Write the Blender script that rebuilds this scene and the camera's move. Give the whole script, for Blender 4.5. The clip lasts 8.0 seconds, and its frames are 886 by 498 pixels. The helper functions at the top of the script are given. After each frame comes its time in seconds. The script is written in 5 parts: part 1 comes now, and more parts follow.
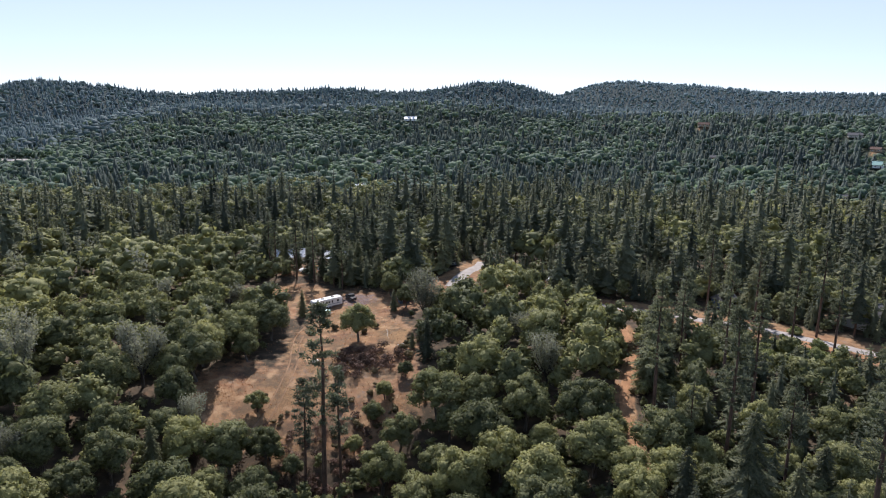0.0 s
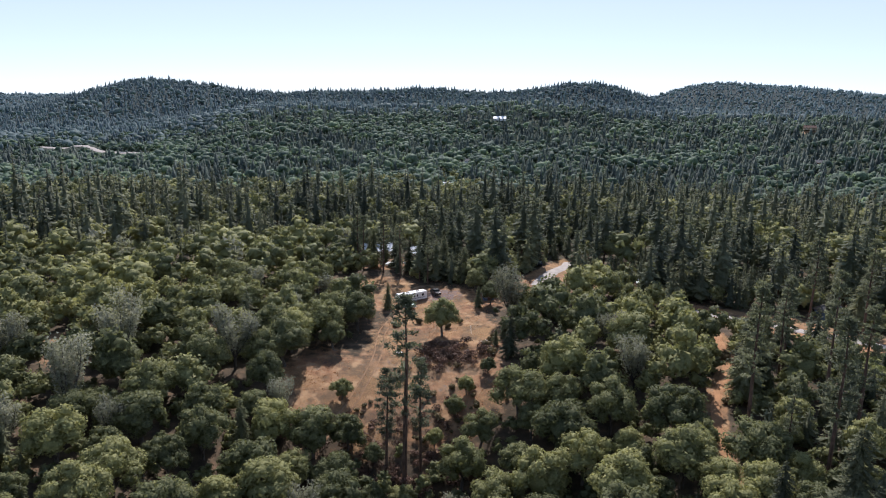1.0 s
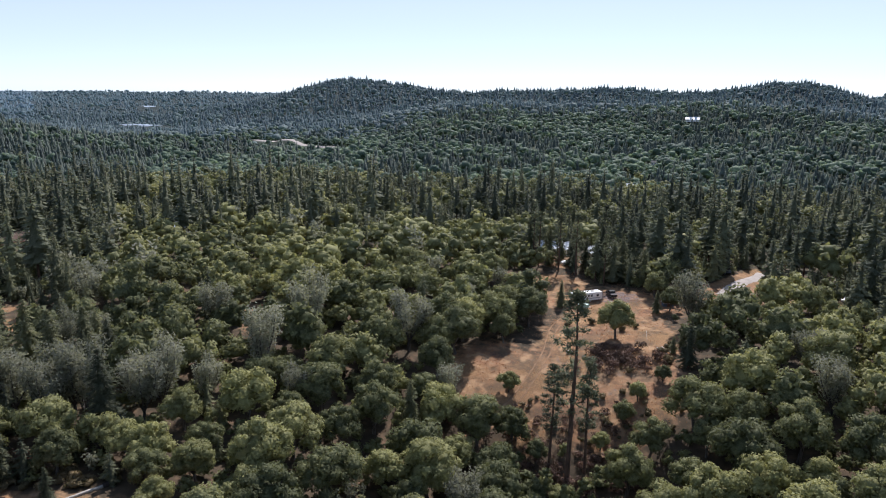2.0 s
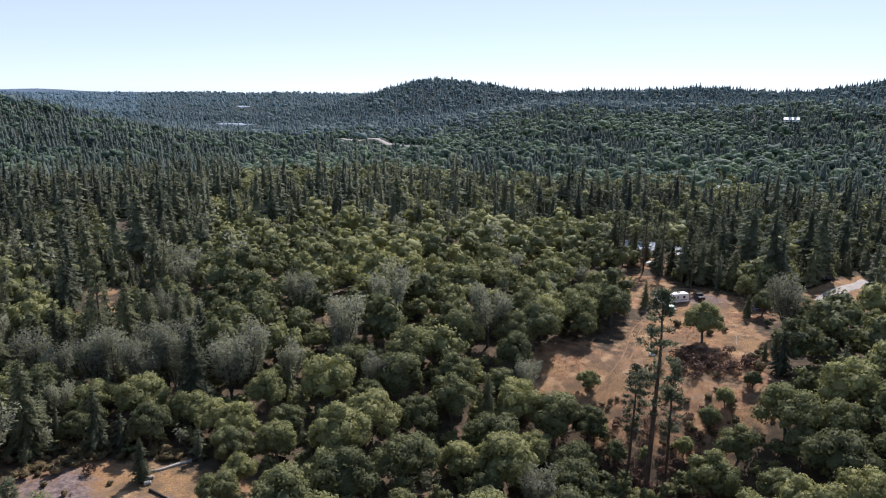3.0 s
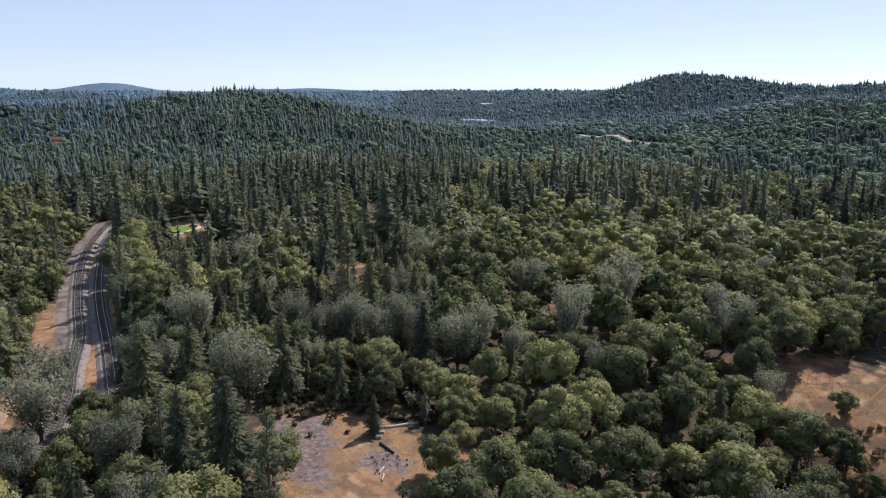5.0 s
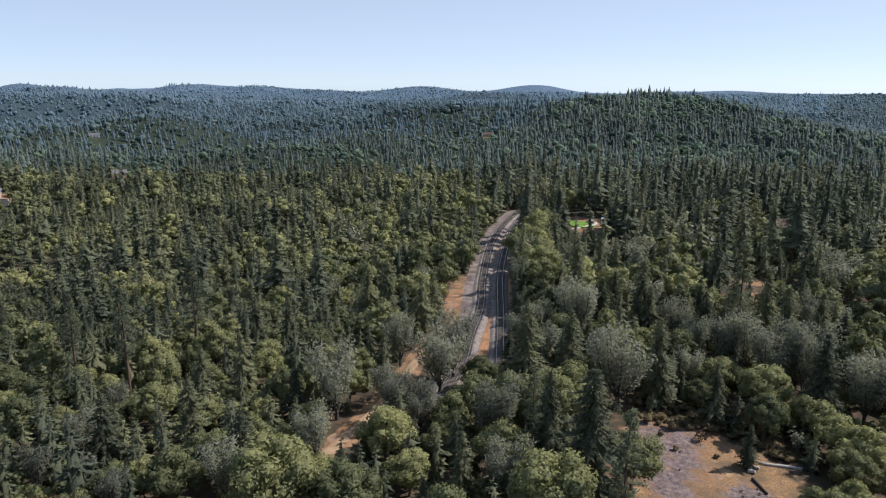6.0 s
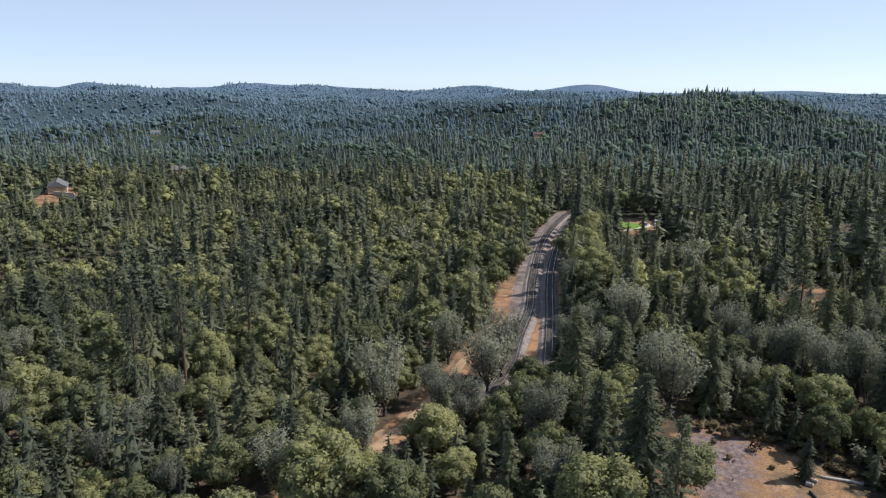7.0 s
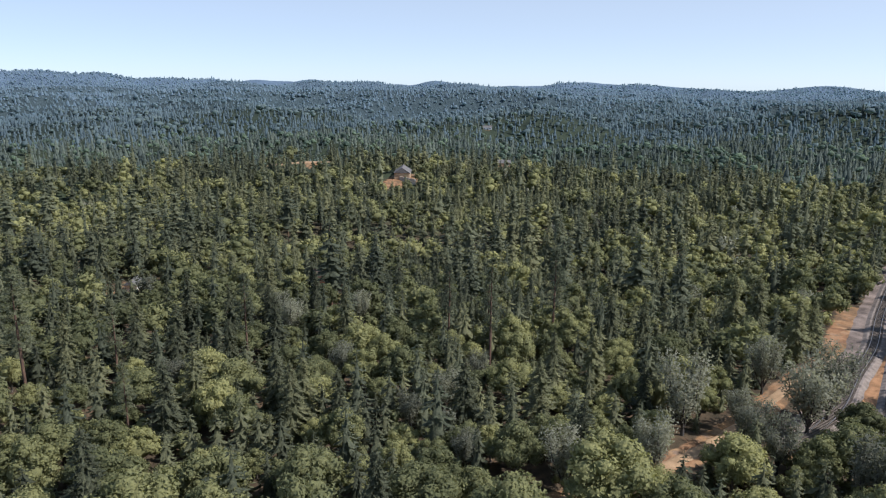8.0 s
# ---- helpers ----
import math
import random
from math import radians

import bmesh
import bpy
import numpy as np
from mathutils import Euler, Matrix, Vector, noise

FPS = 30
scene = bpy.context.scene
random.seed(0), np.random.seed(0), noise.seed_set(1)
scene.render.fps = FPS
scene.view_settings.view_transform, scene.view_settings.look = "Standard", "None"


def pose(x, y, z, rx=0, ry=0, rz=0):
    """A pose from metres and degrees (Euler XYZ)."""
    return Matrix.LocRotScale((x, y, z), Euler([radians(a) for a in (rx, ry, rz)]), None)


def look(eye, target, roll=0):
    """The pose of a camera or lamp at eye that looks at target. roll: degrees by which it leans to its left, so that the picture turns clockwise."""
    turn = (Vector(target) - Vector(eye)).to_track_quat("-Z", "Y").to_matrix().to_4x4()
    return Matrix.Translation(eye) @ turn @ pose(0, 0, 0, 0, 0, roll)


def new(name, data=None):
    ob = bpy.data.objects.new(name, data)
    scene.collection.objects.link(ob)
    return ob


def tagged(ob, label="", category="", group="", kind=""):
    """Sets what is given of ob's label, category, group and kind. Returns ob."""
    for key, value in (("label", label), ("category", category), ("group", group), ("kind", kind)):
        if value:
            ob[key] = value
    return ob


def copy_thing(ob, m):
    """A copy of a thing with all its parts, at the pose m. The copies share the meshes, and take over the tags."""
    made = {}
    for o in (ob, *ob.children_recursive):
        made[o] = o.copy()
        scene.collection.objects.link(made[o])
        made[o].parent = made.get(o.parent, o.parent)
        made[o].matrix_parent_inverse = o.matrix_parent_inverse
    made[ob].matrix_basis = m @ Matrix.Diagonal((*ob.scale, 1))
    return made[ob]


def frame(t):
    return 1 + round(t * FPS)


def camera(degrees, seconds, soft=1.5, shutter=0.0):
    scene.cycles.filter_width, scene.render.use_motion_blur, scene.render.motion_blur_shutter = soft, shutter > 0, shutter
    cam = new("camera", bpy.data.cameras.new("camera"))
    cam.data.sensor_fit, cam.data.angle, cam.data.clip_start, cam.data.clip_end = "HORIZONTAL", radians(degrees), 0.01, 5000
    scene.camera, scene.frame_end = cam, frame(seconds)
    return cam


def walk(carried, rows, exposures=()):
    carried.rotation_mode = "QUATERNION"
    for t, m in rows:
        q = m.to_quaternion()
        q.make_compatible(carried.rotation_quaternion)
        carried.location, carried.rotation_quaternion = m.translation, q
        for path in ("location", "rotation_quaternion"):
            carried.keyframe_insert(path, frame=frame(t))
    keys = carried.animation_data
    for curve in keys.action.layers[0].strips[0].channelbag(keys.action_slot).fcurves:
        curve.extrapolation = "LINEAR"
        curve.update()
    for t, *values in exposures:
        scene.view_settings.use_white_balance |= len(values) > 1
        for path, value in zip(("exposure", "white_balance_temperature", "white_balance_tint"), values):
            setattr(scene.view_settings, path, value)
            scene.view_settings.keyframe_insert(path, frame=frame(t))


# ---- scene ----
cam = camera(64.9, 8.0, soft=1.1)

# seconds, place in metres, yaw to the left of +y, pitch, roll
PATH = (
    (0.0, 0.00, 0.00, 65.00, 0.00, -12.63, 0.44),
    (0.5, -0.08, 0.01, 64.35, 0.38, -12.62, 0.46),
    (1.0, -0.54, 0.49, 63.69, 7.11, -12.67, 0.81),
    (1.5, -0.65, 0.76, 62.88, 15.08, -12.80, 0.95),
    (2.0, -0.33, 1.06, 62.03, 21.92, -12.87, 0.94),
    (2.2, -0.30, 1.08, 61.70, 23.80, -12.88, 0.92),
    (3.3, -0.26, 1.11, 60.10, 29.80, -12.95, 0.77),
    (3.5, -0.25, 1.12, 59.81, 30.31, -12.96, 0.75),
    (4.0, -0.18, 1.13, 58.65, 31.48, -12.95, 0.66),
    (4.2, -0.18, 1.10, 58.40, 32.30, -13.00, 0.59),
    (5.3, 0.10, 0.80, 57.95, 60.40, -13.29, 0.20),
    (5.5, 0.20, 1.00, 57.85, 70.06, -13.26, 0.29),
    (6.0, 0.35, 1.45, 57.75, 80.39, -13.25, 0.29),
    (6.5, 0.38, 1.48, 57.72, 80.36, -13.25, 0.30),
    (7.0, 0.30, 1.20, 57.70, 84.51, -13.33, 0.39),
    (7.1, 0.24, 1.15, 57.68, 87.32, -13.39, 0.53),
    (7.5, -0.05, 0.95, 57.55, 103.29, -13.49, 0.74),
    (8.0, -0.28, 0.90, 57.46, 110.26, -13.60, 0.64),
)
walk(cam, [(t, pose(x, y, z, 90 + pitch, 0, yaw) @ pose(0, 0, 0, 0, 0, roll)) for t, x, y, z, yaw, pitch, roll in PATH],
     exposures=[(0.0, 0.40, 5980, 17), (4.2, 0.32, 5980, 17), (5.5, 0.23, 5970, 15), (8.0, 0.33, 5970, 13)])

# ---- light: clear summer sky, sun ahead of the first view ----
SUN_AZ, SUN_EL = 6.0, 46.0
world = bpy.data.worlds.new("sky")
scene.world = world
world.use_nodes = True
sky = world.node_tree.nodes.new("ShaderNodeTexSky")
sky.sky_type, sky.sun_disc = "NISHITA", False
sky.sun_elevation, sky.sun_rotation = radians(SUN_EL), radians(-SUN_AZ)
sky.altitude, sky.air_density, sky.dust_density, sky.ozone_density = 1500, 0.55, 0.5, 1.5
wt = world.node_tree


def sky_math(kind, *values):
    n = wt.nodes.new("ShaderNodeVectorMath")
    n.operation = kind
    for k, v in enumerate(values):
        if isinstance(v, tuple):
            n.inputs[k].default_value = v
        else:
            wt.links.new(v, n.inputs[k])
    return n.outputs[1 if kind == "DOT_PRODUCT" else 0]


axes = wt.nodes.new("ShaderNodeSeparateXYZ")
wt.links.new(wt.nodes.new("ShaderNodeTexCoord").outputs["Generated"], axes.inputs[0])
lofty = wt.nodes.new("ShaderNodeMapRange")                   # summer haze, thick over the horizon and thin overhead
lofty.interpolation_type = "SMOOTHSTEP"
lofty.inputs["From Min"].default_value, lofty.inputs["From Max"].default_value = 0.10, 0.75
wt.links.new(axes.outputs[2], lofty.inputs["Value"])
clear = sky_math("MULTIPLY", sky.outputs[0], sky_math("MULTIPLY_ADD", lofty.outputs[0], (0.060, 0.060, 0.060), (0.052, 0.052, 0.052)))
veil = sky_math("MULTIPLY_ADD", lofty.outputs[0], (-0.26, -0.25, -0.22), (0.380, 0.410, 0.408))
sunward = sky_math("DOT_PRODUCT", wt.nodes.new("ShaderNodeTexCoord").outputs["Generated"], (-math.sin(radians(SUN_AZ)), math.cos(radians(SUN_AZ)), 0.0))
veil = sky_math("MULTIPLY", veil, sky_math("MULTIPLY_ADD", sunward, (0.085, 0.060, 0.025), (0.93, 0.945, 0.975)))      # whiter towards the sun
haze = wt.nodes.new("ShaderNodeVectorMath")
haze.operation = "ADD"
wt.links.new(clear, haze.inputs[0])
wt.links.new(veil, haze.inputs[1])
sky_bg = world.node_tree.nodes["Background"]
sky_bg.inputs["Strength"].default_value = 1.0
wt.links.new(haze.outputs[0], sky_bg.inputs["Color"])
sun = new("sun", bpy.data.lights.new("sun", "SUN"))
sun.data.energy, sun.data.angle, sun.data.color = 5.0, radians(0.53), (1.0, 0.94, 0.84)
toward = Vector((-math.sin(radians(SUN_AZ)) * math.cos(radians(SUN_EL)), math.cos(radians(SUN_AZ)) * math.cos(radians(SUN_EL)), math.sin(radians(SUN_EL))))
sun.matrix_world = look(toward * 300, (0, 0, 0))


# ---- materials ----
def shader(name):
    mat = bpy.data.materials.new(name)
    mat.use_nodes = True
    nt = mat.node_tree
    return mat, nt, nt.nodes["Principled BSDF"]


def noise_node(nt, scale, detail=3.0, coords=None):
    n = nt.nodes.new("ShaderNodeTexNoise")
    n.inputs["Scale"].default_value, n.inputs["Detail"].default_value = scale, detail
    if coords is not None:
        nt.links.new(coords, n.inputs["Vector"])
    return n


def ramp_node(nt, source, stops):
    r = nt.nodes.new("ShaderNodeValToRGB")
    while len(r.color_ramp.elements) < len(stops):
        r.color_ramp.elements.new(0.5)
    for e, (p, c) in zip(r.color_ramp.elements, stops):
        e.position, e.color = p, (*c, 1)
    nt.links.new(source, r.inputs[0])
    return r.outputs[0]


def math_node(nt, op, a, b=0.5, clamp=False):
    n = nt.nodes.new("ShaderNodeMath")
    n.operation, n.use_clamp = op, clamp
    for k, v in enumerate((a, b)):
        if isinstance(v, (int, float)):
            n.inputs[k].default_value = v
        else:
            nt.links.new(v, n.inputs[k])
    return n.outputs[0]


def mix_node(nt, fac, a, b, mode="MIX"):
    n = nt.nodes.new("ShaderNodeMix")
    n.data_type, n.blend_type = "RGBA", mode
    for k, v in ((0, fac), (6, a), (7, b)):
        if isinstance(v, tuple):
            n.inputs[k].default_value = (*v, 1)
        elif isinstance(v, (int, float)):
            n.inputs[k].default_value = v
        else:
            nt.links.new(v, n.inputs[k])
    return n.outputs[2]


def bump_node(nt, bsdf, height, strength=0.5, distance=0.05):
    b = nt.nodes.new("ShaderNodeBump")
    b.inputs["Strength"].default_value, b.inputs["Distance"].default_value = strength, distance
    nt.links.new(height, b.inputs["Height"])
    nt.links.new(b.outputs[0], bsdf.inputs["Normal"])


def plain(name, colour, rough=0.6, metal=0.0, wear=0.18, scale=2.0):
    """Painted, metal or wooden surfaces with two scales of wear."""
    mat, nt, b = shader(name)
    geo = nt.nodes.new("ShaderNodeNewGeometry").outputs["Position"]
    big, fine = noise_node(nt, scale, 4, geo), noise_node(nt, scale * 14, 2, geo)
    f = math_node(nt, "ADD", math_node(nt, "MULTIPLY", big.outputs[0], 0.7), math_node(nt, "MULTIPLY", fine.outputs[0], 0.3))
    dark = tuple(c * (1 - wear * 1.6) for c in colour)
    light = tuple(min(1, c * (1 + wear)) for c in colour)
    nt.links.new(ramp_node(nt, f, [(0.3, dark), (0.7, light)]), b.inputs["Base Color"])
    b.inputs["Roughness"].default_value, b.inputs["Metallic"].default_value = rough, metal
    b.inputs["Specular IOR Level"].default_value = 0.5 if rough < 0.6 else 0.15
    bump_node(nt, b, fine.outputs[0], 0.25, 0.02)
    return mat


def foliage(name, dark, light, translucent=0.3, grain=2.6, relief=0.25):
    """Leaves: colour by tree (object and tone), by clump (island) and by leaf (fine grain, its dark flecks also
    standing for shaded gaps), part of the light passing through.
    """
    mat, nt, b = shader(name)
    info = nt.nodes.new("ShaderNodeObjectInfo").outputs["Random"]
    tone = nt.nodes.new("ShaderNodeAttribute")
    tone.attribute_name = "tone"
    geo = nt.nodes.new("ShaderNodeNewGeometry")
    leafy = noise_node(nt, grain, 5, geo.outputs["Position"])
    leafy.inputs["Roughness"].default_value = 0.68
    fine = leafy.outputs[0]
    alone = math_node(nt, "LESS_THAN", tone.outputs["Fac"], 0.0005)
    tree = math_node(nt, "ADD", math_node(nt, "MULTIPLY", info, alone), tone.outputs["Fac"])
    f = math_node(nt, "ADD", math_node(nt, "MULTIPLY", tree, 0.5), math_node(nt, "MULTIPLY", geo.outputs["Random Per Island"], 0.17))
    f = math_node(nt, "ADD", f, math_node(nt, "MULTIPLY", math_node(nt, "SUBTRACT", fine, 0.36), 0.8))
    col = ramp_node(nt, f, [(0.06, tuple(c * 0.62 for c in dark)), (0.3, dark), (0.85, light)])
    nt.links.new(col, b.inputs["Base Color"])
    b.inputs["Roughness"].default_value = 0.6
    b.inputs["Specular IOR Level"].default_value = 0.10
    bump_node(nt, b, fine, 0.8, relief)
    tr = nt.nodes.new("ShaderNodeBsdfTranslucent")
    nt.links.new(mix_node(nt, 1.0, col, (1.0, 1.0, 0.76), "MULTIPLY"), tr.inputs["Color"])
    mix = nt.nodes.new("ShaderNodeMixShader")
    mix.inputs[0].default_value = translucent
    nt.links.new(b.outputs[0], mix.inputs[1])
    nt.links.new(tr.outputs[0], mix.inputs[2])
    nt.links.new(mix.outputs[0], nt.nodes["Material Output"].inputs["Surface"])
    return mat


def bark(name, dark, light):
    mat, nt, b = shader(name)
    tc = nt.nodes.new("ShaderNodeTexCoord").outputs["Object"]
    mp = nt.nodes.new("ShaderNodeMapping")
    mp.inputs["Scale"].default_value = (3, 3, 0.5)
    nt.links.new(tc, mp.inputs["Vector"])
    n = noise_node(nt, 1.6, 5, mp.outputs[0])
    nt.links.new(ramp_node(nt, n.outputs[0], [(0.35, dark), (0.68, light)]), b.inputs["Base Color"])
    b.inputs["Roughness"].default_value = 0.9
    bump_node(nt, b, n.outputs[0], 0.9, 0.08)
    return mat


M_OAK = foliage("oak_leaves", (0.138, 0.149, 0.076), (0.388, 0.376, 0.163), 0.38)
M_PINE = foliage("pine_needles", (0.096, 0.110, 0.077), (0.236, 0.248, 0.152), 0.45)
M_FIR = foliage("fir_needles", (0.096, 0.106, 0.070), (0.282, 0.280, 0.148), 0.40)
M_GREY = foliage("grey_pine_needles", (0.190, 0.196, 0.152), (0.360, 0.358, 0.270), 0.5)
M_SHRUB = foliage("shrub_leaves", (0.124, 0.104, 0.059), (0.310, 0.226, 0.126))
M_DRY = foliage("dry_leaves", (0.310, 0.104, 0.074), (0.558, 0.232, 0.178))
# the next six carry aerial haze in their base colour, bluer with distance
M_OAK_FAR = foliage("hazed_distant_oak_leaves", (0.112, 0.158, 0.128), (0.246, 0.322, 0.206), 0.5, 0.9, 0.5)
M_FIR_FAR = foliage("hazed_distant_fir_needles", (0.104, 0.132, 0.122), (0.214, 0.252, 0.204), 0.5, 0.9, 0.5)
M_OAK_RIDGE = foliage("hazed_ridge_oak_leaves", (0.172, 0.230, 0.250), (0.258, 0.330, 0.332), 0.6, 0.5, 0.6)
M_FIR_RIDGE = foliage("hazed_ridge_fir_needles", (0.156, 0.216, 0.260), (0.232, 0.300, 0.338), 0.62, 0.5, 0.5)
M_WOODS_HAZE = foliage("far_haze_woods", (0.250, 0.340, 0.445), (0.295, 0.385, 0.490), 0.65, 0.05, 0.4)
M_WOODS_HILL_HAZE = foliage("hazed_hill_woods", (0.196, 0.270, 0.332), (0.266, 0.346, 0.406), 0.65, 0.2, 0.5)
M_BARK = bark("pine_bark", (0.045, 0.028, 0.020), (0.17, 0.10, 0.065))
M_BARK_GREY = bark("grey_bark", (0.035, 0.031, 0.028), (0.10, 0.09, 0.08))
M_BARK_OAK = bark("oak_bark", (0.05, 0.042, 0.035), (0.17, 0.145, 0.12))


def ground_material():
    """Orange soil and dry grass where it lies bare, leaf litter under the trees."""
    mat, nt, b = shader("hill_ground")
    pos = nt.nodes.new("ShaderNodeNewGeometry").outputs["Position"]
    bare = nt.nodes.new("ShaderNodeAttribute")
    bare.attribute_name = "bare"
    n1, n2, n3 = noise_node(nt, 0.05, 5, pos), noise_node(nt, 0.45, 6, pos), noise_node(nt, 4.0, 3, pos)
    soil = ramp_node(nt, n2.outputs[0], [(0.3, (0.125, 0.074, 0.050)), (0.5, (0.26, 0.138, 0.074)), (0.72, (0.36, 0.23, 0.13))])
    straw = ramp_node(nt, n3.outputs[0], [(0.3, (0.13, 0.078, 0.044)), (0.7, (0.37, 0.220, 0.102))])
    open_ground = mix_node(nt, ramp_node(nt, n1.outputs[0], [(0.4, (0, 0, 0)), (0.6, (1, 1, 1))]), soil, straw)
    weeds = noise_node(nt, 0.16, 7, pos)
    weeds.inputs["Roughness"].default_value = 0.68
    open_ground = mix_node(nt, ramp_node(nt, weeds.outputs[0], [(0.50, (0, 0, 0)), (0.60, (0.75, 0.75, 0.75))]), open_ground, (0.115, 0.082, 0.052))
    pale = noise_node(nt, 0.30, 6, pos)
    open_ground = mix_node(nt, ramp_node(nt, pale.outputs[0], [(0.55, (0, 0, 0)), (0.68, (0.7, 0.7, 0.7))]), open_ground, (0.42, 0.270, 0.150))
    litter = ramp_node(nt, n2.outputs[0], [(0.3, (0.045, 0.036, 0.024)), (0.55, (0.085, 0.062, 0.040)), (0.75, (0.16, 0.10, 0.06))])
    edge = math_node(nt, "ADD", bare.outputs["Fac"], math_node(nt, "MULTIPLY", math_node(nt, "SUBTRACT", n2.outputs[0], 0.5), 0.9))
    fac = ramp_node(nt, edge, [(0.38, (0, 0, 0)), (0.62, (1, 1, 1))])
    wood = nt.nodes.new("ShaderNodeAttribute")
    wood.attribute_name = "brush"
    # far brush and wood floor, darkened to stand for shade between the trees
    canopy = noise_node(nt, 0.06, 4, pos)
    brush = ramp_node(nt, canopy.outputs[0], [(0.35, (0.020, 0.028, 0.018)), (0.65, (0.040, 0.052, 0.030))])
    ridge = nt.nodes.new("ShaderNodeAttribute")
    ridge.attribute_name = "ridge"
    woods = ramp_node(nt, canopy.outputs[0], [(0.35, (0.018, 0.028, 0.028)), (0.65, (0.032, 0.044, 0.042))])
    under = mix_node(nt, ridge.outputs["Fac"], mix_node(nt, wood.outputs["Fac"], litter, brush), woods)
    # aerial haze painted into the ground: blue-grey hills, then paler blue
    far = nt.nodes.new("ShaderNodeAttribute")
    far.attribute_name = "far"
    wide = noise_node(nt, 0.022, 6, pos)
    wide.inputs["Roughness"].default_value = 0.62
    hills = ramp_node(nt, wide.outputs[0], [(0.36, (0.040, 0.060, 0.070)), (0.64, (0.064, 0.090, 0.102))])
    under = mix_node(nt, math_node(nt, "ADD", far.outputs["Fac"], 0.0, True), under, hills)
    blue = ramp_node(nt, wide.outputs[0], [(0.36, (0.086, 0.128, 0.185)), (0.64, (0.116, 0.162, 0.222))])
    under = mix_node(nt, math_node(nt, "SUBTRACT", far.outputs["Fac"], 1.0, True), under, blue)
    heap = nt.nodes.new("ShaderNodeAttribute")
    heap.attribute_name = "gravel"
    spread = math_node(nt, "ADD", heap.outputs["Fac"], math_node(nt, "MULTIPLY", math_node(nt, "SUBTRACT", n2.outputs[0], 0.5), 2.4))
    pebbles = noise_node(nt, 1.3, 9, pos)
    pebbles.inputs["Roughness"].default_value = 0.7
    stones = ramp_node(nt, pebbles.outputs[0], [(0.32, (0.055, 0.042, 0.040)), (0.46, (0.135, 0.100, 0.094)), (0.56, (0.195, 0.146, 0.130)), (0.72, (0.32, 0.24, 0.20))])
    open_ground = mix_node(nt, ramp_node(nt, spread, [(0.25, (0, 0, 0)), (0.85, (1, 1, 1))]), open_ground, stones)
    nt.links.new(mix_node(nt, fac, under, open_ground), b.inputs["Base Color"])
    b.inputs["Roughness"].default_value = 0.95
    b.inputs["Specular IOR Level"].default_value = 0.15
    crowns = noise_node(nt, 0.09, 3, pos)
    lumps = math_node(nt, "MULTIPLY", math_node(nt, "MULTIPLY", crowns.outputs[0], ridge.outputs["Fac"]), 60.0)
    bump_node(nt, b, math_node(nt, "ADD", n3.outputs[0], lumps), 0.6, 0.15)
    return mat


M_GROUND = ground_material()
M_BALLAST = plain("ballast_gravel", (0.225, 0.188, 0.164), 0.95, 0, 0.35, 0.9)
M_GRAVEL = plain("grey_gravel", (0.200, 0.158, 0.136), 0.95, 0, 0.45, 0.3)
M_SAND = plain("sandy_track_soil", (0.35, 0.235, 0.14), 0.95, 0, 0.25, 0.4)
M_ORANGE = plain("orange_soil", (0.35, 0.19, 0.098), 0.95, 0, 0.28, 0.4)
M_RUT = plain("dusty_rut_soil", (0.27, 0.165, 0.095), 0.95, 0, 0.3, 0.5)
M_TAR = plain("pale_worn_tarmac", (0.36, 0.32, 0.29), 0.9, 0, 0.15, 0.5)
M_RAIL = plain("worn_steel", (0.42, 0.38, 0.35), 0.35, 0.9, 0.2, 3)
M_SLEEPER = plain("weathered_sleeper_wood", (0.16, 0.135, 0.115), 0.9, 0, 0.3, 3)
M_WHITE = plain("white_paint", (0.78, 0.77, 0.74), 0.4, 0, 0.05, 1.5)
M_GREYPAINT = plain("grey_paint", (0.28, 0.29, 0.31), 0.5, 0, 0.12, 1.5)
M_BLACK = plain("black_paint", (0.02, 0.02, 0.023), 0.3, 0, 0.1, 2)
M_BLUE = plain("blue_paint", (0.09, 0.14, 0.22), 0.5, 0, 0.15, 2)
M_RUBBER = plain("tyre_rubber", (0.025, 0.025, 0.025), 0.85, 0, 0.1, 4)
M_GLASS = plain("dark_window_glass", (0.02, 0.024, 0.03), 0.08, 0, 0.05, 1)
M_ROOF_GREY = plain("grey_roof_shingle", (0.15, 0.142, 0.14), 0.85, 0, 0.25, 1.2)
M_ROOF_WHITE = plain("pale_metal_roof", (0.50, 0.52, 0.54), 0.5, 0.1, 0.1, 0.8)
M_ROOF_BROWN = plain("brown_roof_shingle", (0.15, 0.095, 0.075), 0.85, 0, 0.25, 1.2)
M_ROOF_GREEN = plain("pale_green_metal_roof", (0.32, 0.48, 0.42), 0.4, 0.1, 0.1, 0.8)
M_WALL_TAN = plain("tan_wall_paint", (0.45, 0.33, 0.22), 0.8, 0, 0.12, 0.7)
M_WALL_RED = plain("reddish_wall_boards", (0.30, 0.15, 0.10), 0.85, 0, 0.15, 0.8)
M_CONCRETE = plain("pale_concrete", (0.48, 0.44, 0.38), 0.9, 0, 0.15, 0.6)
M_LAWN = plain("green_lawn_grass", (0.13, 0.22, 0.035), 0.9, 0, 0.2, 0.6)
M_DEADWOOD = plain("bleached_dead_wood", (0.42, 0.39, 0.35), 0.85, 0, 0.25, 2.5)
M_CHAR = plain("charred_wood", (0.05, 0.043, 0.04), 0.9, 0, 0.3, 2.5)
M_WATER = plain("pale_river_water", (0.20, 0.23, 0.25), 0.12, 0, 0.1, 0.05)
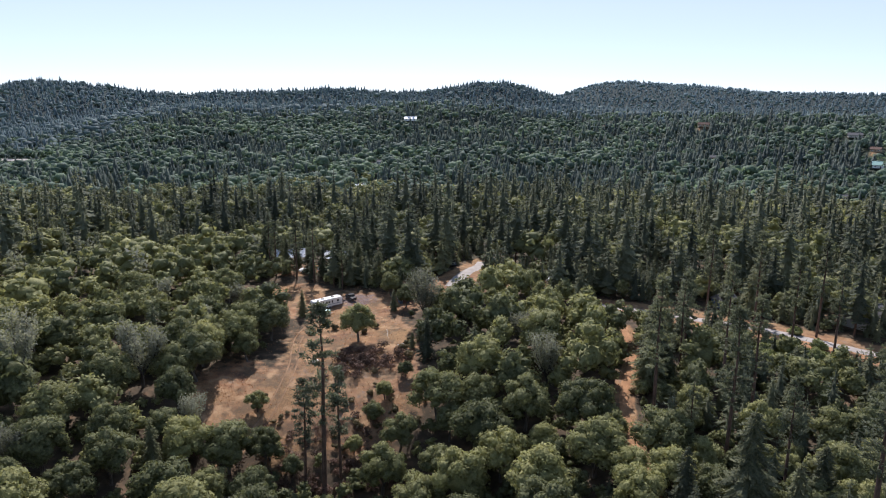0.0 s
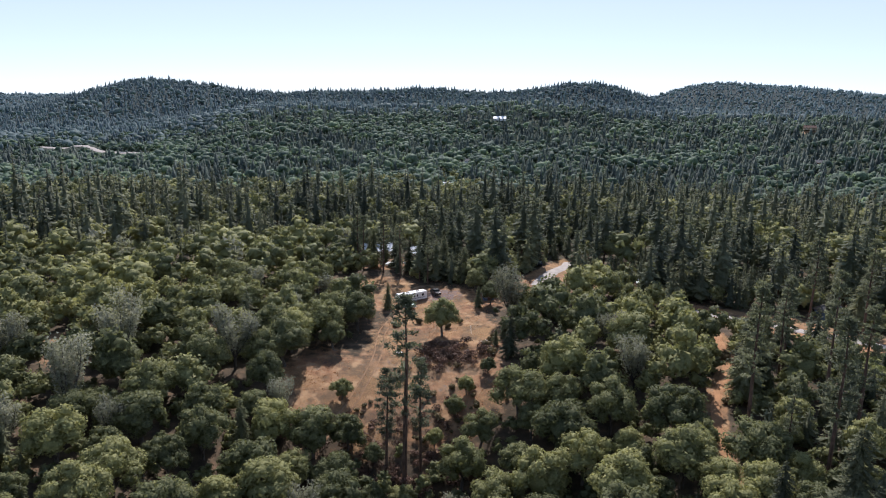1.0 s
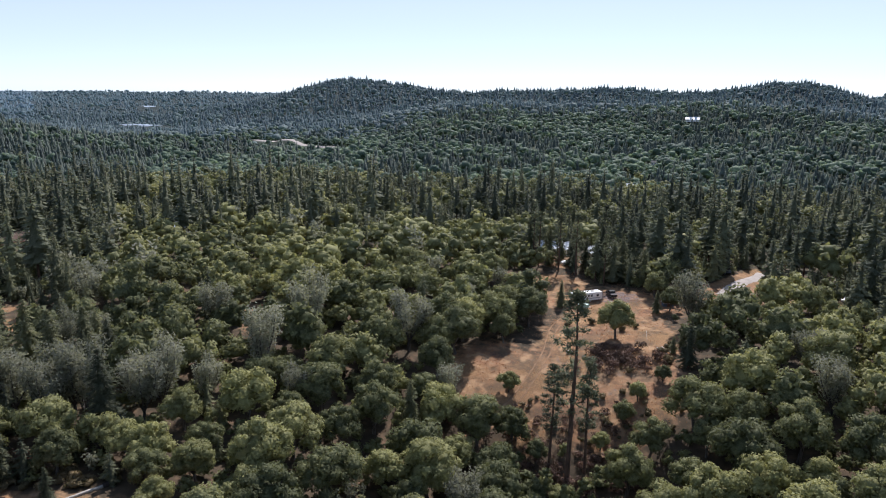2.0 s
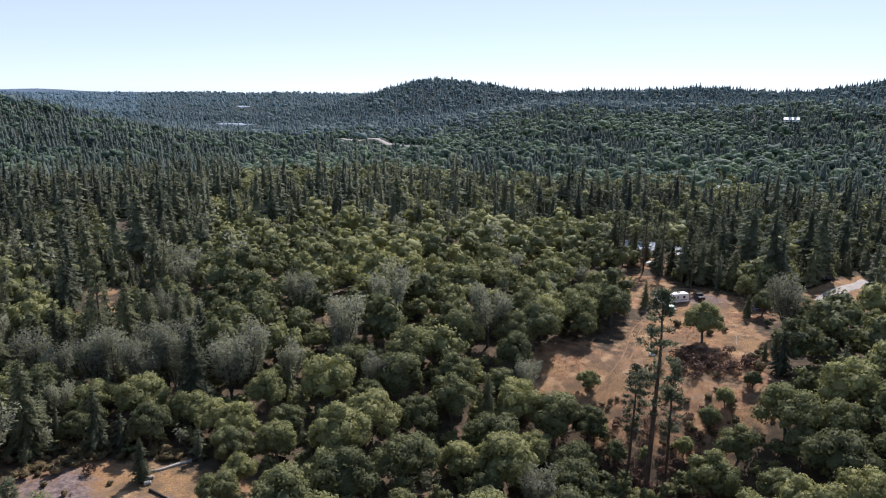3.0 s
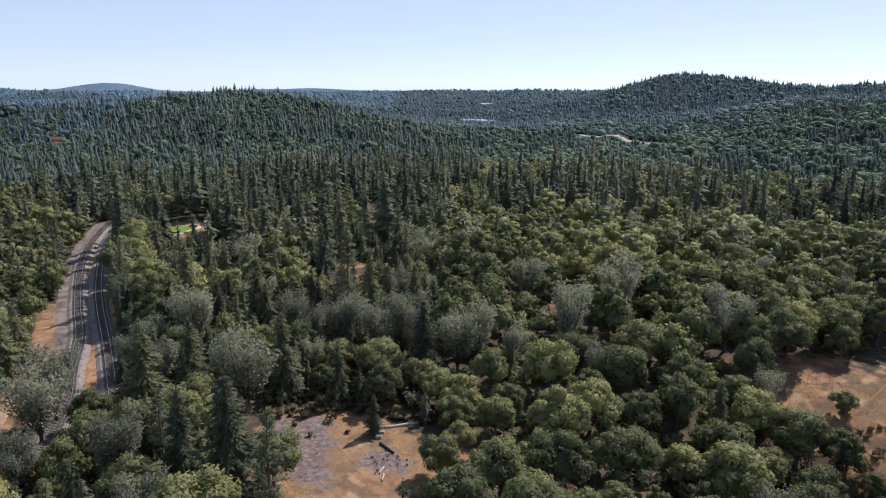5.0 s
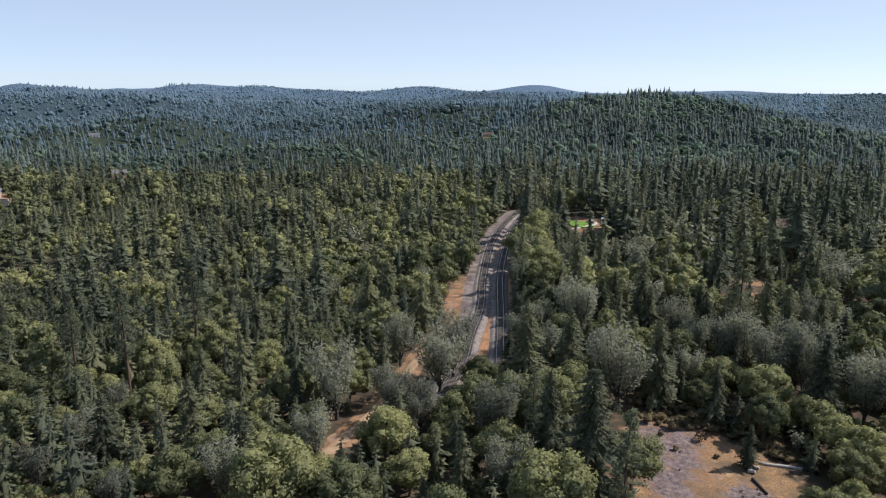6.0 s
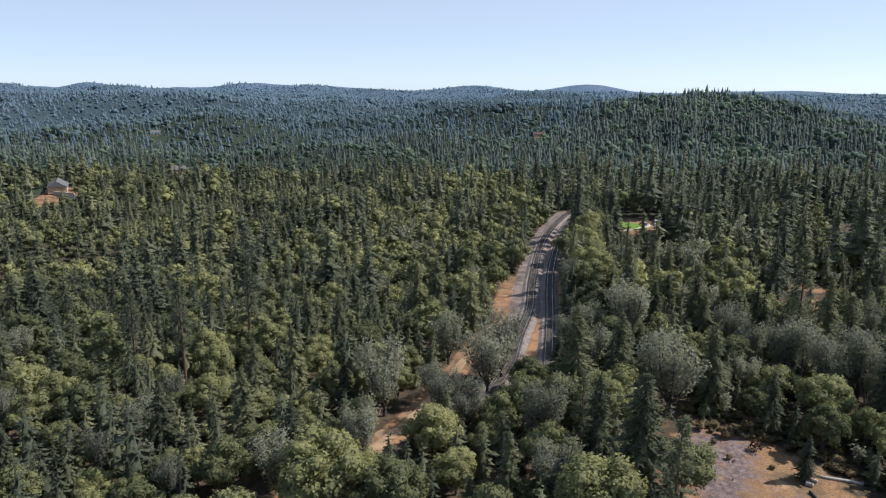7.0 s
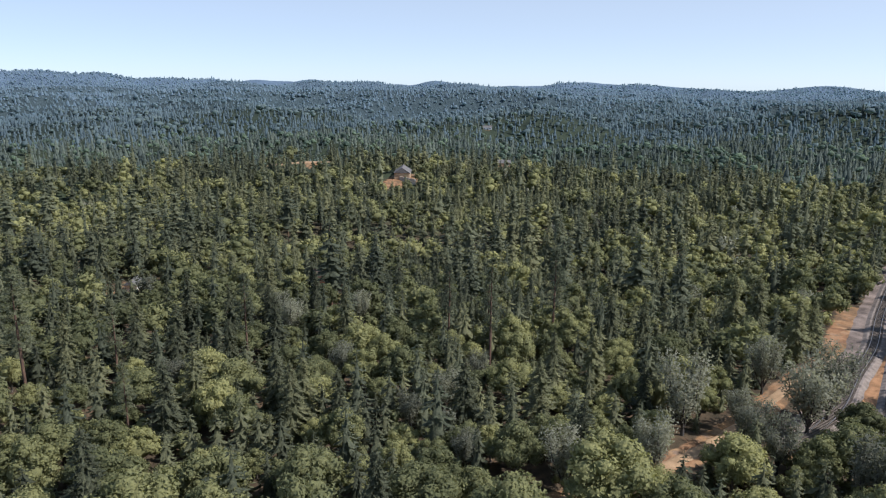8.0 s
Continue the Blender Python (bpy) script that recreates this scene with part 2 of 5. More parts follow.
M_BROWN_BRUSH = foliage("dead_brown_brush", (0.096, 0.061, 0.047), (0.256, 0.152, 0.111), 0.15)
M_GREEN_SHRUB = foliage("bright_shrub_leaves", (0.163, 0.183, 0.074), (0.333, 0.348, 0.141))
M_STRAW = foliage("dry_grass_blades", (0.372, 0.183, 0.096), (0.620, 0.342, 0.192), 0.3)


# ---- ground ----
def swell(x, y, scale, seed):
    """Smooth rolling, -1 to 1, from a few crossing waves."""
    out = 0.0
    for k in range(5):
        a = seed * 1.7 + k * 2.39
        w = 6.283 / (scale * (0.7 + 0.23 * k))
        out = out + np.sin((x * math.cos(a) + y * math.sin(a)) * w + seed * 3.1 + k * 1.3)
    return out / 5


def hump(x, y, az, r, height, across, deep):
    """A hill whose top lies r metres off at az degrees left of +y."""
    a = radians(az)
    ux, uy = -math.sin(a), math.cos(a)
    along, side = x * ux + y * uy - r, x * uy - y * ux
    return height * np.exp(-((along / deep) ** 2) - (side / across) ** 2)


def step(a, b, v):
    t = np.clip((v - a) / (b - a), 0, 1)
    return t * t * (3 - 2 * t)


def blob(x, y, cx, cy, rx, ry, turn=0.0):
    """1 inside an ellipse, falling to 0 outside it."""
    c, s = math.cos(radians(turn)), math.sin(radians(turn))
    u, v = (x - cx) * c + (y - cy) * s, -(x - cx) * s + (y - cy) * c
    return np.clip(1.6 - np.sqrt((u / rx) ** 2 + (v / ry) ** 2), 0, 1)


def near_line(x, y, pts, half):
    """1 within half a width of a polyline, falling to 0 at twice that."""
    best = np.full(np.shape(x), 1e9)
    for (ax, ay), (bx, by) in zip(pts[:-1], pts[1:]):
        dx, dy = bx - ax, by - ay
        t = np.clip(((x - ax) * dx + (y - ay) * dy) / (dx * dx + dy * dy), 0, 1)
        best = np.minimum(best, np.hypot(x - ax - t * dx, y - ay - t * dy))
    return np.clip(2 - best / half, 0, 1)


def smooth_line(pts, n=12):
    """A Catmull-Rom line through the points."""
    p = [Vector((*pts[0], 0))] + [Vector((*q, 0)) for q in pts] + [Vector((*pts[-1], 0))]
    out = []
    for i in range(1, len(p) - 2):
        for k in range(n):
            t = k / n
            a, b, c, d = p[i - 1], p[i], p[i + 1], p[i + 2]
            v = 0.5 * (2 * b + (c - a) * t + (2 * a - 5 * b + 4 * c - d) * t * t + (3 * b - 3 * c + d - a) * t ** 3)
            out.append((v.x, v.y))
    return out + [pts[-1]]


# lines of the ways on the plan
LEFT_TRACK = smooth_line([(-118, 20), (-136, 28.5), (-153.8, 34.2), (-175, 41.5), (-203, 48.5), (-249, 62), (-285, 76), (-318, 92)])
RIGHT_TRACK = smooth_line([(-112, 30.8), (-135.6, 36.9), (-165, 44.6), (-208, 55.4), (-253, 69.6), (-290, 84), (-322, 99)])
SAND_TRACK = smooth_line([(-80, -20), (-93, -9), (-108, 2.7), (-127, 13), (-147, 22), (-166, 31.5), (-180, 35), (-192, 38.5), (-206, 41.5)])
FOOT_TRACK = smooth_line([(52, 190), (48, 165), (41, 146), (38, 125), (36, 106), (34, 85)])
LANE = smooth_line([(50, 213), (62, 207), (80, 197), (93, 189), (108, 175), (130, 158), (160, 140)])
DRIVE = smooth_line([(3, 232), (5, 240), (9, 252), (14, 262), (16, 270)])
TRAIL = smooth_line([(-36, 205), (-40, 185), (-38, 165), (-40, 145), (-46, 128)])


def beside(pts, off):
    """The line shifted sideways, to the right of its direction."""
    out = []
    for (ax, ay), (bx, by) in zip(pts[:-1], pts[1:]):
        d = math.hypot(bx - ax, by - ay)
        out.append((ax + (by - ay) / d * off, ay - (bx - ax) / d * off))
    return out


BANK = beside(RIGHT_TRACK[26:-20], 12)
# homesteads far off along sight lines, on rises added to show them: x, y, rise, clearing
FARMS = ((-50, 1057, 10, 9), (353, 962, 10, 10), (238, 1047, 8, 6), (295, 763, 6, 6), (485, 832, 8, 9), (463, 752, 7, 11), (429, 686, 5, 8), (318, 551, 4, 8), (-72, 601, 3, 5), (-68, 751, 5, 6), (-1231, -289, 8, 10), (-1279, -258, 8, 12), (-1025, -308, 6, 9), (-483, -132, 3, 12), (-909, 215, 6, 12))
# small glades between the oaks and openings cut towards the camera: x, y, half width
GLADES = ((-176, 126, 8), (-185, 128, 7), (-112, 149, 5), (-403, -242, 12), (-382, -166, 9), (-186, -105, 4), (-150, -149, 4), (-258, 190, 10), (-271, 203, 7), (-225, 238, 6), (-219, 225, 4), (-279, 113, 9), (-52, 260, 7))
# stretches of pale road and river seen between the far woods: two ends, rise added to show them, half width
REACHES = ((-709, 941, -645, 947, 6, 9), (-645, 947, -519, 886, 6, 9), (-1306, 1252, -1204, 1253, 8, 14), (-2280, 2300, -2150, 2200, 8, 18))


def clear_of(x, y, cx, cy, c):
    """Inside a clearing that opens towards the camera, to be seen past the trees."""
    d = math.hypot(cx, cy)
    along, side = (x * cx + y * cy) / d - d, (x * cy - y * cx) / d
    return (np.abs(side) < c) & (along > -3.0 * c) & (along < c)


def terrain(x, y):
    r = np.hypot(x, y)
    az = np.degrees(np.arctan2(-x, y))
    z = 1.6 * swell(x, y, 130, 1) * step(20, 120, r)
    z = z + step(450, 1200, r) * 12 * swell(x, y, 620, 2) - step(330, 800, r) * 20
    z = z + step(1500, 3200, r) * 16 * swell(x, y, 1300, 3)
    folds = step(60, 80, az) * 0.75 + 0.25
    z = z + step(480, 1000, r) * (1 - step(2200, 2900, r)) * folds * (17 * swell(x, y, 420, 6) + 6 * swell(x, y, 190, 9))
    z = z + step(170, 260, r) * (1 - step(480, 700, r)) * step(80, 92, az) * 5 * swell(x, y, 120, 4)
    arcs = swell(r, np.radians(az) * 950, 430, 6) + 0.5 * swell(r, np.radians(az) * 950, 230, 13)
    z = z + step(800, 1300, r) * (1 - step(3300, 3900, r)) * step(66, 80, az) * (56 * arcs - 8)      # ridge behind ridge
    vale = r + 60 * swell(x, y, 500, 21)
    z = z + step(74, 90, az) * (8 * np.exp(-((vale - 450) / 70) ** 2) - 26 * np.exp(-((vale - 680) / 130) ** 2))      # valley behind the near spur
    ahead = (1 - step(18, 34, az)) * step(-75, -45, az)
    z = z + ahead * (46 * step(600, 1250, r) * (1 - step(1380, 1900, r)) - 8 * step(380, 480, r) * (1 - step(560, 760, r)))      # the oak slope across the valley
    z = z - 17 * np.exp(-(((x + 18) / 42) ** 2) - ((y - 112) / 36) ** 2)          # hollow below the clearing
    z = z - 11 * np.exp(-(((x + 235) / 70) ** 2) - ((y + 60) / 95) ** 2)          # wooded gully beside the railway
    z = z + hump(x, y, 29.5, 2150, 78, 300, 420)
    z = z + hump(x, y, 18, 2350, 50, 500, 300) + hump(x, y, 6, 2400, 56, 420, 300)
    z = z + hump(x, y, -5, 2500, 97, 260, 300) + hump(x, y, -13, 3500, 98, 330, 500)
    z = z + hump(x, y, -21, 3600, 66, 520, 500) + hump(x, y, -33, 3300, 62, 600, 400)
    z = z + hump(x, y, 62, 1250, 58, 220, 280) + hump(x, y, 71, 1050, 24, 160, 200)
    z = z - hump(x, y, 46, 2100, 25, 330, 1100)
    z = z + hump(x, y, 118, 480, 8, 120, 70) - hump(x, y, 100, 900, 8, 500, 260) - hump(x, y, 140, 900, 8, 400, 250)
    z = z + hump(x, y, 96, 1450, 20, 420, 160) + hump(x, y, 128, 1400, 18, 380, 160) - hump(x, y, 112, 1650, 32, 1000, 420) + hump(x, y, 112, 850, 15, 480, 130)
    z = z + hump(x, y, 120.3, 3600, 50, 190, 220) + hump(x, y, 116, 3700, 44, 160, 220) + hump(x, y, 109, 3500, 34, 180, 220) + hump(x, y, 127.3, 3500, 48, 170, 220)
    z = z + hump(x, y, 103, 1240, 44, 170, 160) + hump(x, y, 108, 1070, 16, 110, 100)
    z = z + hump(x, y, 92, 2500, 36, 260, 300) + hump(x, y, 104, 2350, 34, 300, 260) + hump(x, y, 117, 2450, 42, 280, 260)
    z = z + hump(x, y, 82, 4500, 40, 260, 300) + hump(x, y, 73, 4550, 38, 230, 300) + hump(x, y, 141, 4300, 66, 1100, 400) + hump(x, y, 100, 4400, 30, 600, 400)
    z = z + step(2800, 4700, r) * (34 + 10 * swell(x, y, 900, 5)) + step(3300, 4200, r) * step(84, 94, az) * 30 * swell(x, y, 420, 31)
    z = z - 7 * step(210, 330, r) * (1 - step(700, 1000, r)) * step(76, 92, az)
    for cx, cy, rise, c in FARMS:
        z = z + rise * np.exp(-(((x - cx) ** 2 + (y - cy) ** 2) / (1.6 * c) ** 2))
    for ax, ay, bx, by, rise, c in REACHES:
        z = z + rise * step(0, 1, near_line(x, y, [(ax, ay), (bx, by)], c * 1.6))
    bed = np.maximum(near_line(x, y, LEFT_TRACK, 9), near_line(x, y, RIGHT_TRACK, 8))
    z = z + (-1.2 - z) * step(0, 1, bed)
    z = z + 5.0 * step(0, 1, near_line(x, y, BANK, 5.0))
    return z


FRONT = np.arange(-50, 160.01, 0.5)
BACK = np.arange(163, 307.01, 3.0)
COLUMNS = np.radians(np.concatenate([FRONT, BACK]))
RINGS = np.concatenate([[0.0, 12, 24, 36], 44 * 1.0195 ** np.arange(245)])
RINGS = RINGS[RINGS < 4940]
rr, aa = np.meshgrid(RINGS, COLUMNS, indexing="ij")
GX, GY = -np.sin(aa) * rr, np.cos(aa) * rr
GZ = terrain(GX, GY)


def ground_z(x, y):
    """Height of the ground sheet, as its mesh has it."""
    x, y = np.asarray(x, float), np.asarray(y, float)
    r = np.hypot(x, y)
    a = np.degrees(np.arctan2(-x, y))
    a = np.where(a < -50, a + 360, a)
    cols = np.degrees(COLUMNS)
    i = np.clip(np.searchsorted(RINGS, r) - 1, 0, len(RINGS) - 2)
    j = np.clip(np.searchsorted(cols, a) - 1, 0, len(cols) - 1)
    k = (j + 1) % len(cols)
    u = np.clip((r - RINGS[i]) / (RINGS[i + 1] - RINGS[i]), 0, 1)
    wide = np.where(k == 0, 310.0, cols[k]) - cols[j]
    v = np.clip((a - cols[j]) / wide, 0, 1)
    return (GZ[i, j] * (1 - u) + GZ[i + 1, j] * u) * (1 - v) + (GZ[i, k] * (1 - u) + GZ[i + 1, k] * u) * v


def bare_map(x, y):
    """Where the ground lies open: 1 bare, 0 under trees."""
    m = blob(x, y, -24, 178, 16, 24, 8)
    for b in ((-38, 150, 7, 16, 15), (-50, 154, 8, 13, 0), (-20, 150, 12, 12, 0), (-12, 158, 9, 10, 0), (-52, 222, 12, 12, 0), (-32, 212, 22, 13, 0), (4, 228, 9, 12, 0), (-54, 256, 12, 10, 0),
              (-89, 57, 12, 13, 0), (-98, 58, 9, 9, 0), (-79, 66, 12, 8, 30), (-80, 53, 10, 8, 0), (-172, 124, 7, 5, 0), (-192, 131, 7, 4, 0), (-285, 111, 16, 10, 0), (-258, 190, 15, 10, 0),
              (-177, -99, 5, 6, 0), (-150, -149, 8, 7, 0), (-377, -164, 20, 8, 0), (-405, -240, 24, 7, 30), (70, 206, 14, 7, 0), (30, 236, 9, 6, 0),
              (-150, 155, 9, 6, 0), (-118, 158, 8, 5, 0), (-109, 147, 7, 5, 0)):
        m = np.maximum(m, blob(x, y, *b))
    for line, half in ((LEFT_TRACK, 3.1), (RIGHT_TRACK, 2.1), (SAND_TRACK, 1.8), (FOOT_TRACK, 1.6), (LANE, 6), (DRIVE, 4.5)):
        m = np.maximum(m, near_line(x, y, line, half))
    for cx, cy, rise, c in FARMS:
        m = np.maximum(m, blob(x, y, cx, cy, 0.7 * c, 0.6 * c))
    return m


def mesh_from(name, verts, faces, mat, tone=None, smooth=False, soft=None):
    """A mesh from arrays of places and of triangles or quads."""
    verts, faces = np.asarray(verts, np.float32), np.asarray(faces, np.int32)
    if soft is not None:
        p = verts[faces]
        flat = np.cross(p[:, 1] - p[:, 0], p[:, 2] - p[:, 0])
        turned = (flat * soft[faces].sum(1)).sum(1) < 0
        faces = np.where(turned[:, None], faces[:, ::-1], faces)
        flat = np.repeat(np.where(turned[:, None], -flat, flat), 3, 0)
        own = np.stack([np.bincount(faces.ravel(), flat[:, k], len(verts)) for k in range(3)], 1)
        own /= np.linalg.norm(own, axis=1, keepdims=True) + 1e-9
        soft = soft * 0.55 + own * 0.6
        soft /= np.linalg.norm(soft, axis=1, keepdims=True) + 1e-9
    me = bpy.data.meshes.new(name)
    n, k = faces.shape
    me.vertices.add(len(verts))
    me.vertices.foreach_set("co", verts.ravel())
    me.loops.add(n * k)
    me.loops.foreach_set("vertex_index", faces.ravel())
    me.polygons.add(n)
    me.polygons.foreach_set("loop_start", np.arange(0, n * k, k, dtype=np.int32))
    me.polygons.foreach_set("use_smooth", np.full(n, smooth))
    if tone is not None:
        me.attributes.new("tone", "FLOAT", "POINT").data.foreach_set("value", np.asarray(tone, np.float32))
    me.materials.append(mat)
    me.update(calc_edges=True)
    if soft is not None:      # leaves are shaded along the swell of their clump
        me.attributes.new("custom_normal", "FLOAT_VECTOR", "POINT").data.foreach_set("vector", np.asarray(soft, np.float32).ravel())
    return me


def build_ground():
    nr, nc = GX.shape
    verts = np.stack([GX, GY, GZ], -1).reshape(-1, 3)
    i, j = np.meshgrid(np.arange(nr - 1), np.arange(nc), indexing="ij")
    k = (j + 1) % nc
    faces = np.stack([i * nc + j, (i + 1) * nc + j, (i + 1) * nc + k, i * nc + k], -1).reshape(-1, 4)[:, ::-1]
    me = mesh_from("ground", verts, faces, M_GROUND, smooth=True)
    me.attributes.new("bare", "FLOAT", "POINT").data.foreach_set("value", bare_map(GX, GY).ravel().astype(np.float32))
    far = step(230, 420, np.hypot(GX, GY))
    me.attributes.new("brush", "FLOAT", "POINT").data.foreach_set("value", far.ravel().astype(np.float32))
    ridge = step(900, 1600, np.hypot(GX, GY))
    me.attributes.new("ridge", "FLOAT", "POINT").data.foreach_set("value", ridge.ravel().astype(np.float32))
    # how much of the painted haze each bearing and distance takes
    haze_side = 0.06 + 0.94 * step(42, 62, np.degrees(np.arctan2(-GX, GY)))
    blue = (step(1500, 2500, np.hypot(GX, GY)) + step(3000, 4200, np.hypot(GX, GY))) * haze_side
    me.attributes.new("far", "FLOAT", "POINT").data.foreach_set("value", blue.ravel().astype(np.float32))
    gravel = np.maximum.reduce([blob(GX, GY, -100, 57, 6, 5, 0), blob(GX, GY, -93, 55, 7, 3.5, -35), blob(GX, GY, -87, 51, 5, 3, 0), blob(GX, GY, -82, 62, 5, 3, 20), blob(GX, GY, -28, 217, 6, 5)])
    me.attributes.new("gravel", "FLOAT", "POINT").data.foreach_set("value", gravel.ravel().astype(np.float32))
    return tagged(new("ground", me), "rolling hills of orange soil, dry grass and leaf litter", "ground", kind="structure")


build_ground()


# ---- trees ----
def unit(rng, n):
    d = rng.normal(0, 1, (n, 3))
    return d / np.linalg.norm(d, axis=1, keepdims=True)


def norm(v):
    return v / (np.linalg.norm(v, axis=-1, keepdims=True) + 1e-9)


def tri_cloud(rng, at, out, size, stretch=1.0, tilt=0.7, soft=None):
    """One leaf spray, a triangle, at each place; it faces about along out and is shaded along soft."""
    n = len(at)
    nor = norm(out + rng.normal(0, tilt, (n, 3)))
    u = norm(np.cross(nor, rng.normal(0, 1, (n, 3))))
    v = np.cross(nor, u)
    s = (size * rng.uniform(0.65, 1.35, n))[:, None]
    verts = np.stack([at + u * s * stretch, at - u * s * 0.5 * stretch + v * s * 0.8, at - u * s * 0.5 * stretch - v * s * 0.8], 1).reshape(-1, 3)
    return verts, np.arange(3 * n).reshape(n, 3), np.repeat(norm(out if soft is None else soft), 3, 0)


def sprays(rng, at, way, size, slim=0.3, flutter=0.35, soft=None):
    """One slender spray at each place, pointing along way."""
    n = len(at)
    w = norm(way + rng.normal(0, flutter, (n, 3)))
    side = norm(np.cross(w, rng.normal(0, 0.5, (n, 3)) + (0, 0, 1)))
    s = (np.ones(n) * size * rng.uniform(0.7, 1.3, n))[:, None]
    verts = np.stack([at - side * s * slim, at + side * s * slim, at + w * s], 1).reshape(-1, 3)
    return verts, np.arange(3 * n).reshape(n, 3), np.repeat(norm(way if soft is None else soft), 3, 0)


def tube(path, radii, sides=6):
    """A tapered stem along a path."""
    path, verts, faces = np.asarray(path, float), [], []
    for i, (p, r) in enumerate(zip(path, radii)):
        d = path[min(i + 1, len(path) - 1)] - path[max(i - 1, 0)]
        d = d / (np.linalg.norm(d) + 1e-9)
        u = np.cross(d, (0.3, 1, 0.2) if abs(d[2]) > 0.5 else (0, 0, 1))
        u /= np.linalg.norm(u)
        v = np.cross(d, u)
        for k in range(sides):
            a = 6.2832 * k / sides
            verts.append(p + r * (math.cos(a) * u + math.sin(a) * v))
    for i in range(len(path) - 1):
        for k in range(sides):
            a, b = i * sides + k, i * sides + (k + 1) % sides
            faces += [(a, b, b + sides), (a, b + sides, a + sides)]
    return np.array(verts), np.array(faces)


def join(pieces):
    """Several pieces as one; their soft normals are kept where all have them."""
    verts, faces, base = [], [], 0
    for p in pieces:
        verts.append(p[0])
        faces.append(p[1] + base)
        base += len(p[0])
    out = np.concatenate(verts), np.concatenate(faces)
    return out + (np.concatenate([p[2] for p in pieces]),) if all(len(p) == 3 for p in pieces) else out


def ball(level):
    """A unit icosahedron, its faces split level times."""
    phi = 1.618
    v = np.array([(-1, phi, 0), (1, phi, 0), (-1, -phi, 0), (1, -phi, 0), (0, -1, phi), (0, 1, phi), (0, -1, -phi), (0, 1, -phi), (phi, 0, -1), (phi, 0, 1), (-phi, 0, -1), (-phi, 0, 1)]) / 1.902
    f = [(0, 11, 5), (0, 5, 1), (0, 1, 7), (0, 7, 10), (0, 10, 11), (1, 5, 9), (5, 11, 4), (11, 10, 2), (10, 7, 6), (7, 1, 8), (3, 9, 4), (3, 4, 2), (3, 2, 6), (3, 6, 8), (3, 8, 9), (4, 9, 5), (2, 4, 11), (6, 2, 10), (8, 6, 7), (9, 8, 1)]
    v = [tuple(p) for p in v]
    for _ in range(level):
        seen, out = {}, []

        def middle(i, j):
            key = (min(i, j), max(i, j))
            if key not in seen:
                m = (np.array(v[i]) + np.array(v[j])) / 2
                seen[key] = len(v)
                v.append(tuple(m / np.linalg.norm(m)))
            return seen[key]

        for i, j, k in f:
            p, q, r = middle(i, j), middle(j, k), middle(k, i)
            out += [(i, p, r), (p, j, q), (r, q, k), (p, q, r)]
        f = out
    return np.array(v), np.array(f)


BALLS = [ball(0), ball(1)]


def lump(rng, c, r, level, rough=0.16):
    """A clump of leaves: an uneven, slightly flattened ball."""
    v, f = BALLS[level]
    d = 1 + rng.normal(0, rough, (len(v), 1))
    turn = rng.uniform(0, 6.283)
    co, si = math.cos(turn), math.sin(turn)
    v = np.stack([v[:, 0] * co - v[:, 1] * si, v[:, 0] * si + v[:, 1] * co, v[:, 2]], 1)
    return v * d * r * (1, 1, 0.82) + c, f, norm(v + rng.normal(0, 0.18, v.shape))


def oak(rng, leaves, size, clumps=13, level=1, limbs=True):
    """A round-headed oak, about 9 m high and wide: a dome of leafy clumps, as (wood, crown)."""
    az = np.arange(clumps) * 2.4 + rng.uniform(-0.6, 0.6, clumps)
    up = np.linspace(1.0, -0.35, clumps) + rng.uniform(-0.16, 0.16, clumps)
    flat = np.sqrt(np.clip(1 - up * up, 0, 1))
    broad, tall = rng.uniform(0.88, 1.12), rng.uniform(0.85, 1.2)
    reach = rng.uniform(2.3, 3.5, clumps) * broad
    cc = np.stack([np.cos(az) * flat * reach, np.sin(az) * flat * reach, 4.9 + up * rng.uniform(2.3, 3.3, clumps) * tall], 1)
    cr = rng.uniform(0.95, 1.75, clumps) * (16 / clumps) ** 0.36
    heart = np.array((0, 0, 3.6))
    crown = [lump(rng, cc[k], cr[k] * (0.74 if limbs else 0.72), level, 0.2) for k in range(clumps)]
    crown.append(lump(rng, (0, 0, 4.9), 2.5, 0))
    if leaves:
        which = rng.choice(clumps, leaves * 2, p=cr ** 2 / (cr ** 2).sum())
        d = unit(rng, leaves * 2)
        at = cc[which] + d * (cr[which] * rng.uniform(0.72, 1.12, leaves * 2))[:, None] * (1, 1, 0.85)
        far = np.linalg.norm(at[:, None] - cc[None], axis=2) / cr[None]
        far[np.arange(len(at)), which] = 9
        keep = np.flatnonzero(far.min(1) > 0.8)[:leaves]
        soft = d[keep] * 0.75 + norm(at[keep] - heart) * 0.45 + rng.normal(0, 0.22, (len(keep), 3))
        crown.append(tri_cloud(rng, at[keep], d[keep] + (0, 0, 0.35), size, 1.1, 0.6, soft))
    wood = []
    if limbs:
        lean = rng.normal(0, 0.25, 2)
        fork = np.array([lean[0], lean[1], rng.uniform(1.6, 2.4)])
        wood.append(tube([(0, 0, -0.6), (0.05, 0, 0.4), fork], [0.36, 0.29, 0.25], 7))
        for k in range(2, min(10, clumps)):
            mid = (fork + cc[k]) / 2 + rng.normal(0, 0.25, 3)
            wood.append(tube([fork - (0, 0, 0.1), mid, cc[k] * (0.95, 0.95, 0.97)], [0.2, 0.13, 0.05], 5))
    return wood, crown


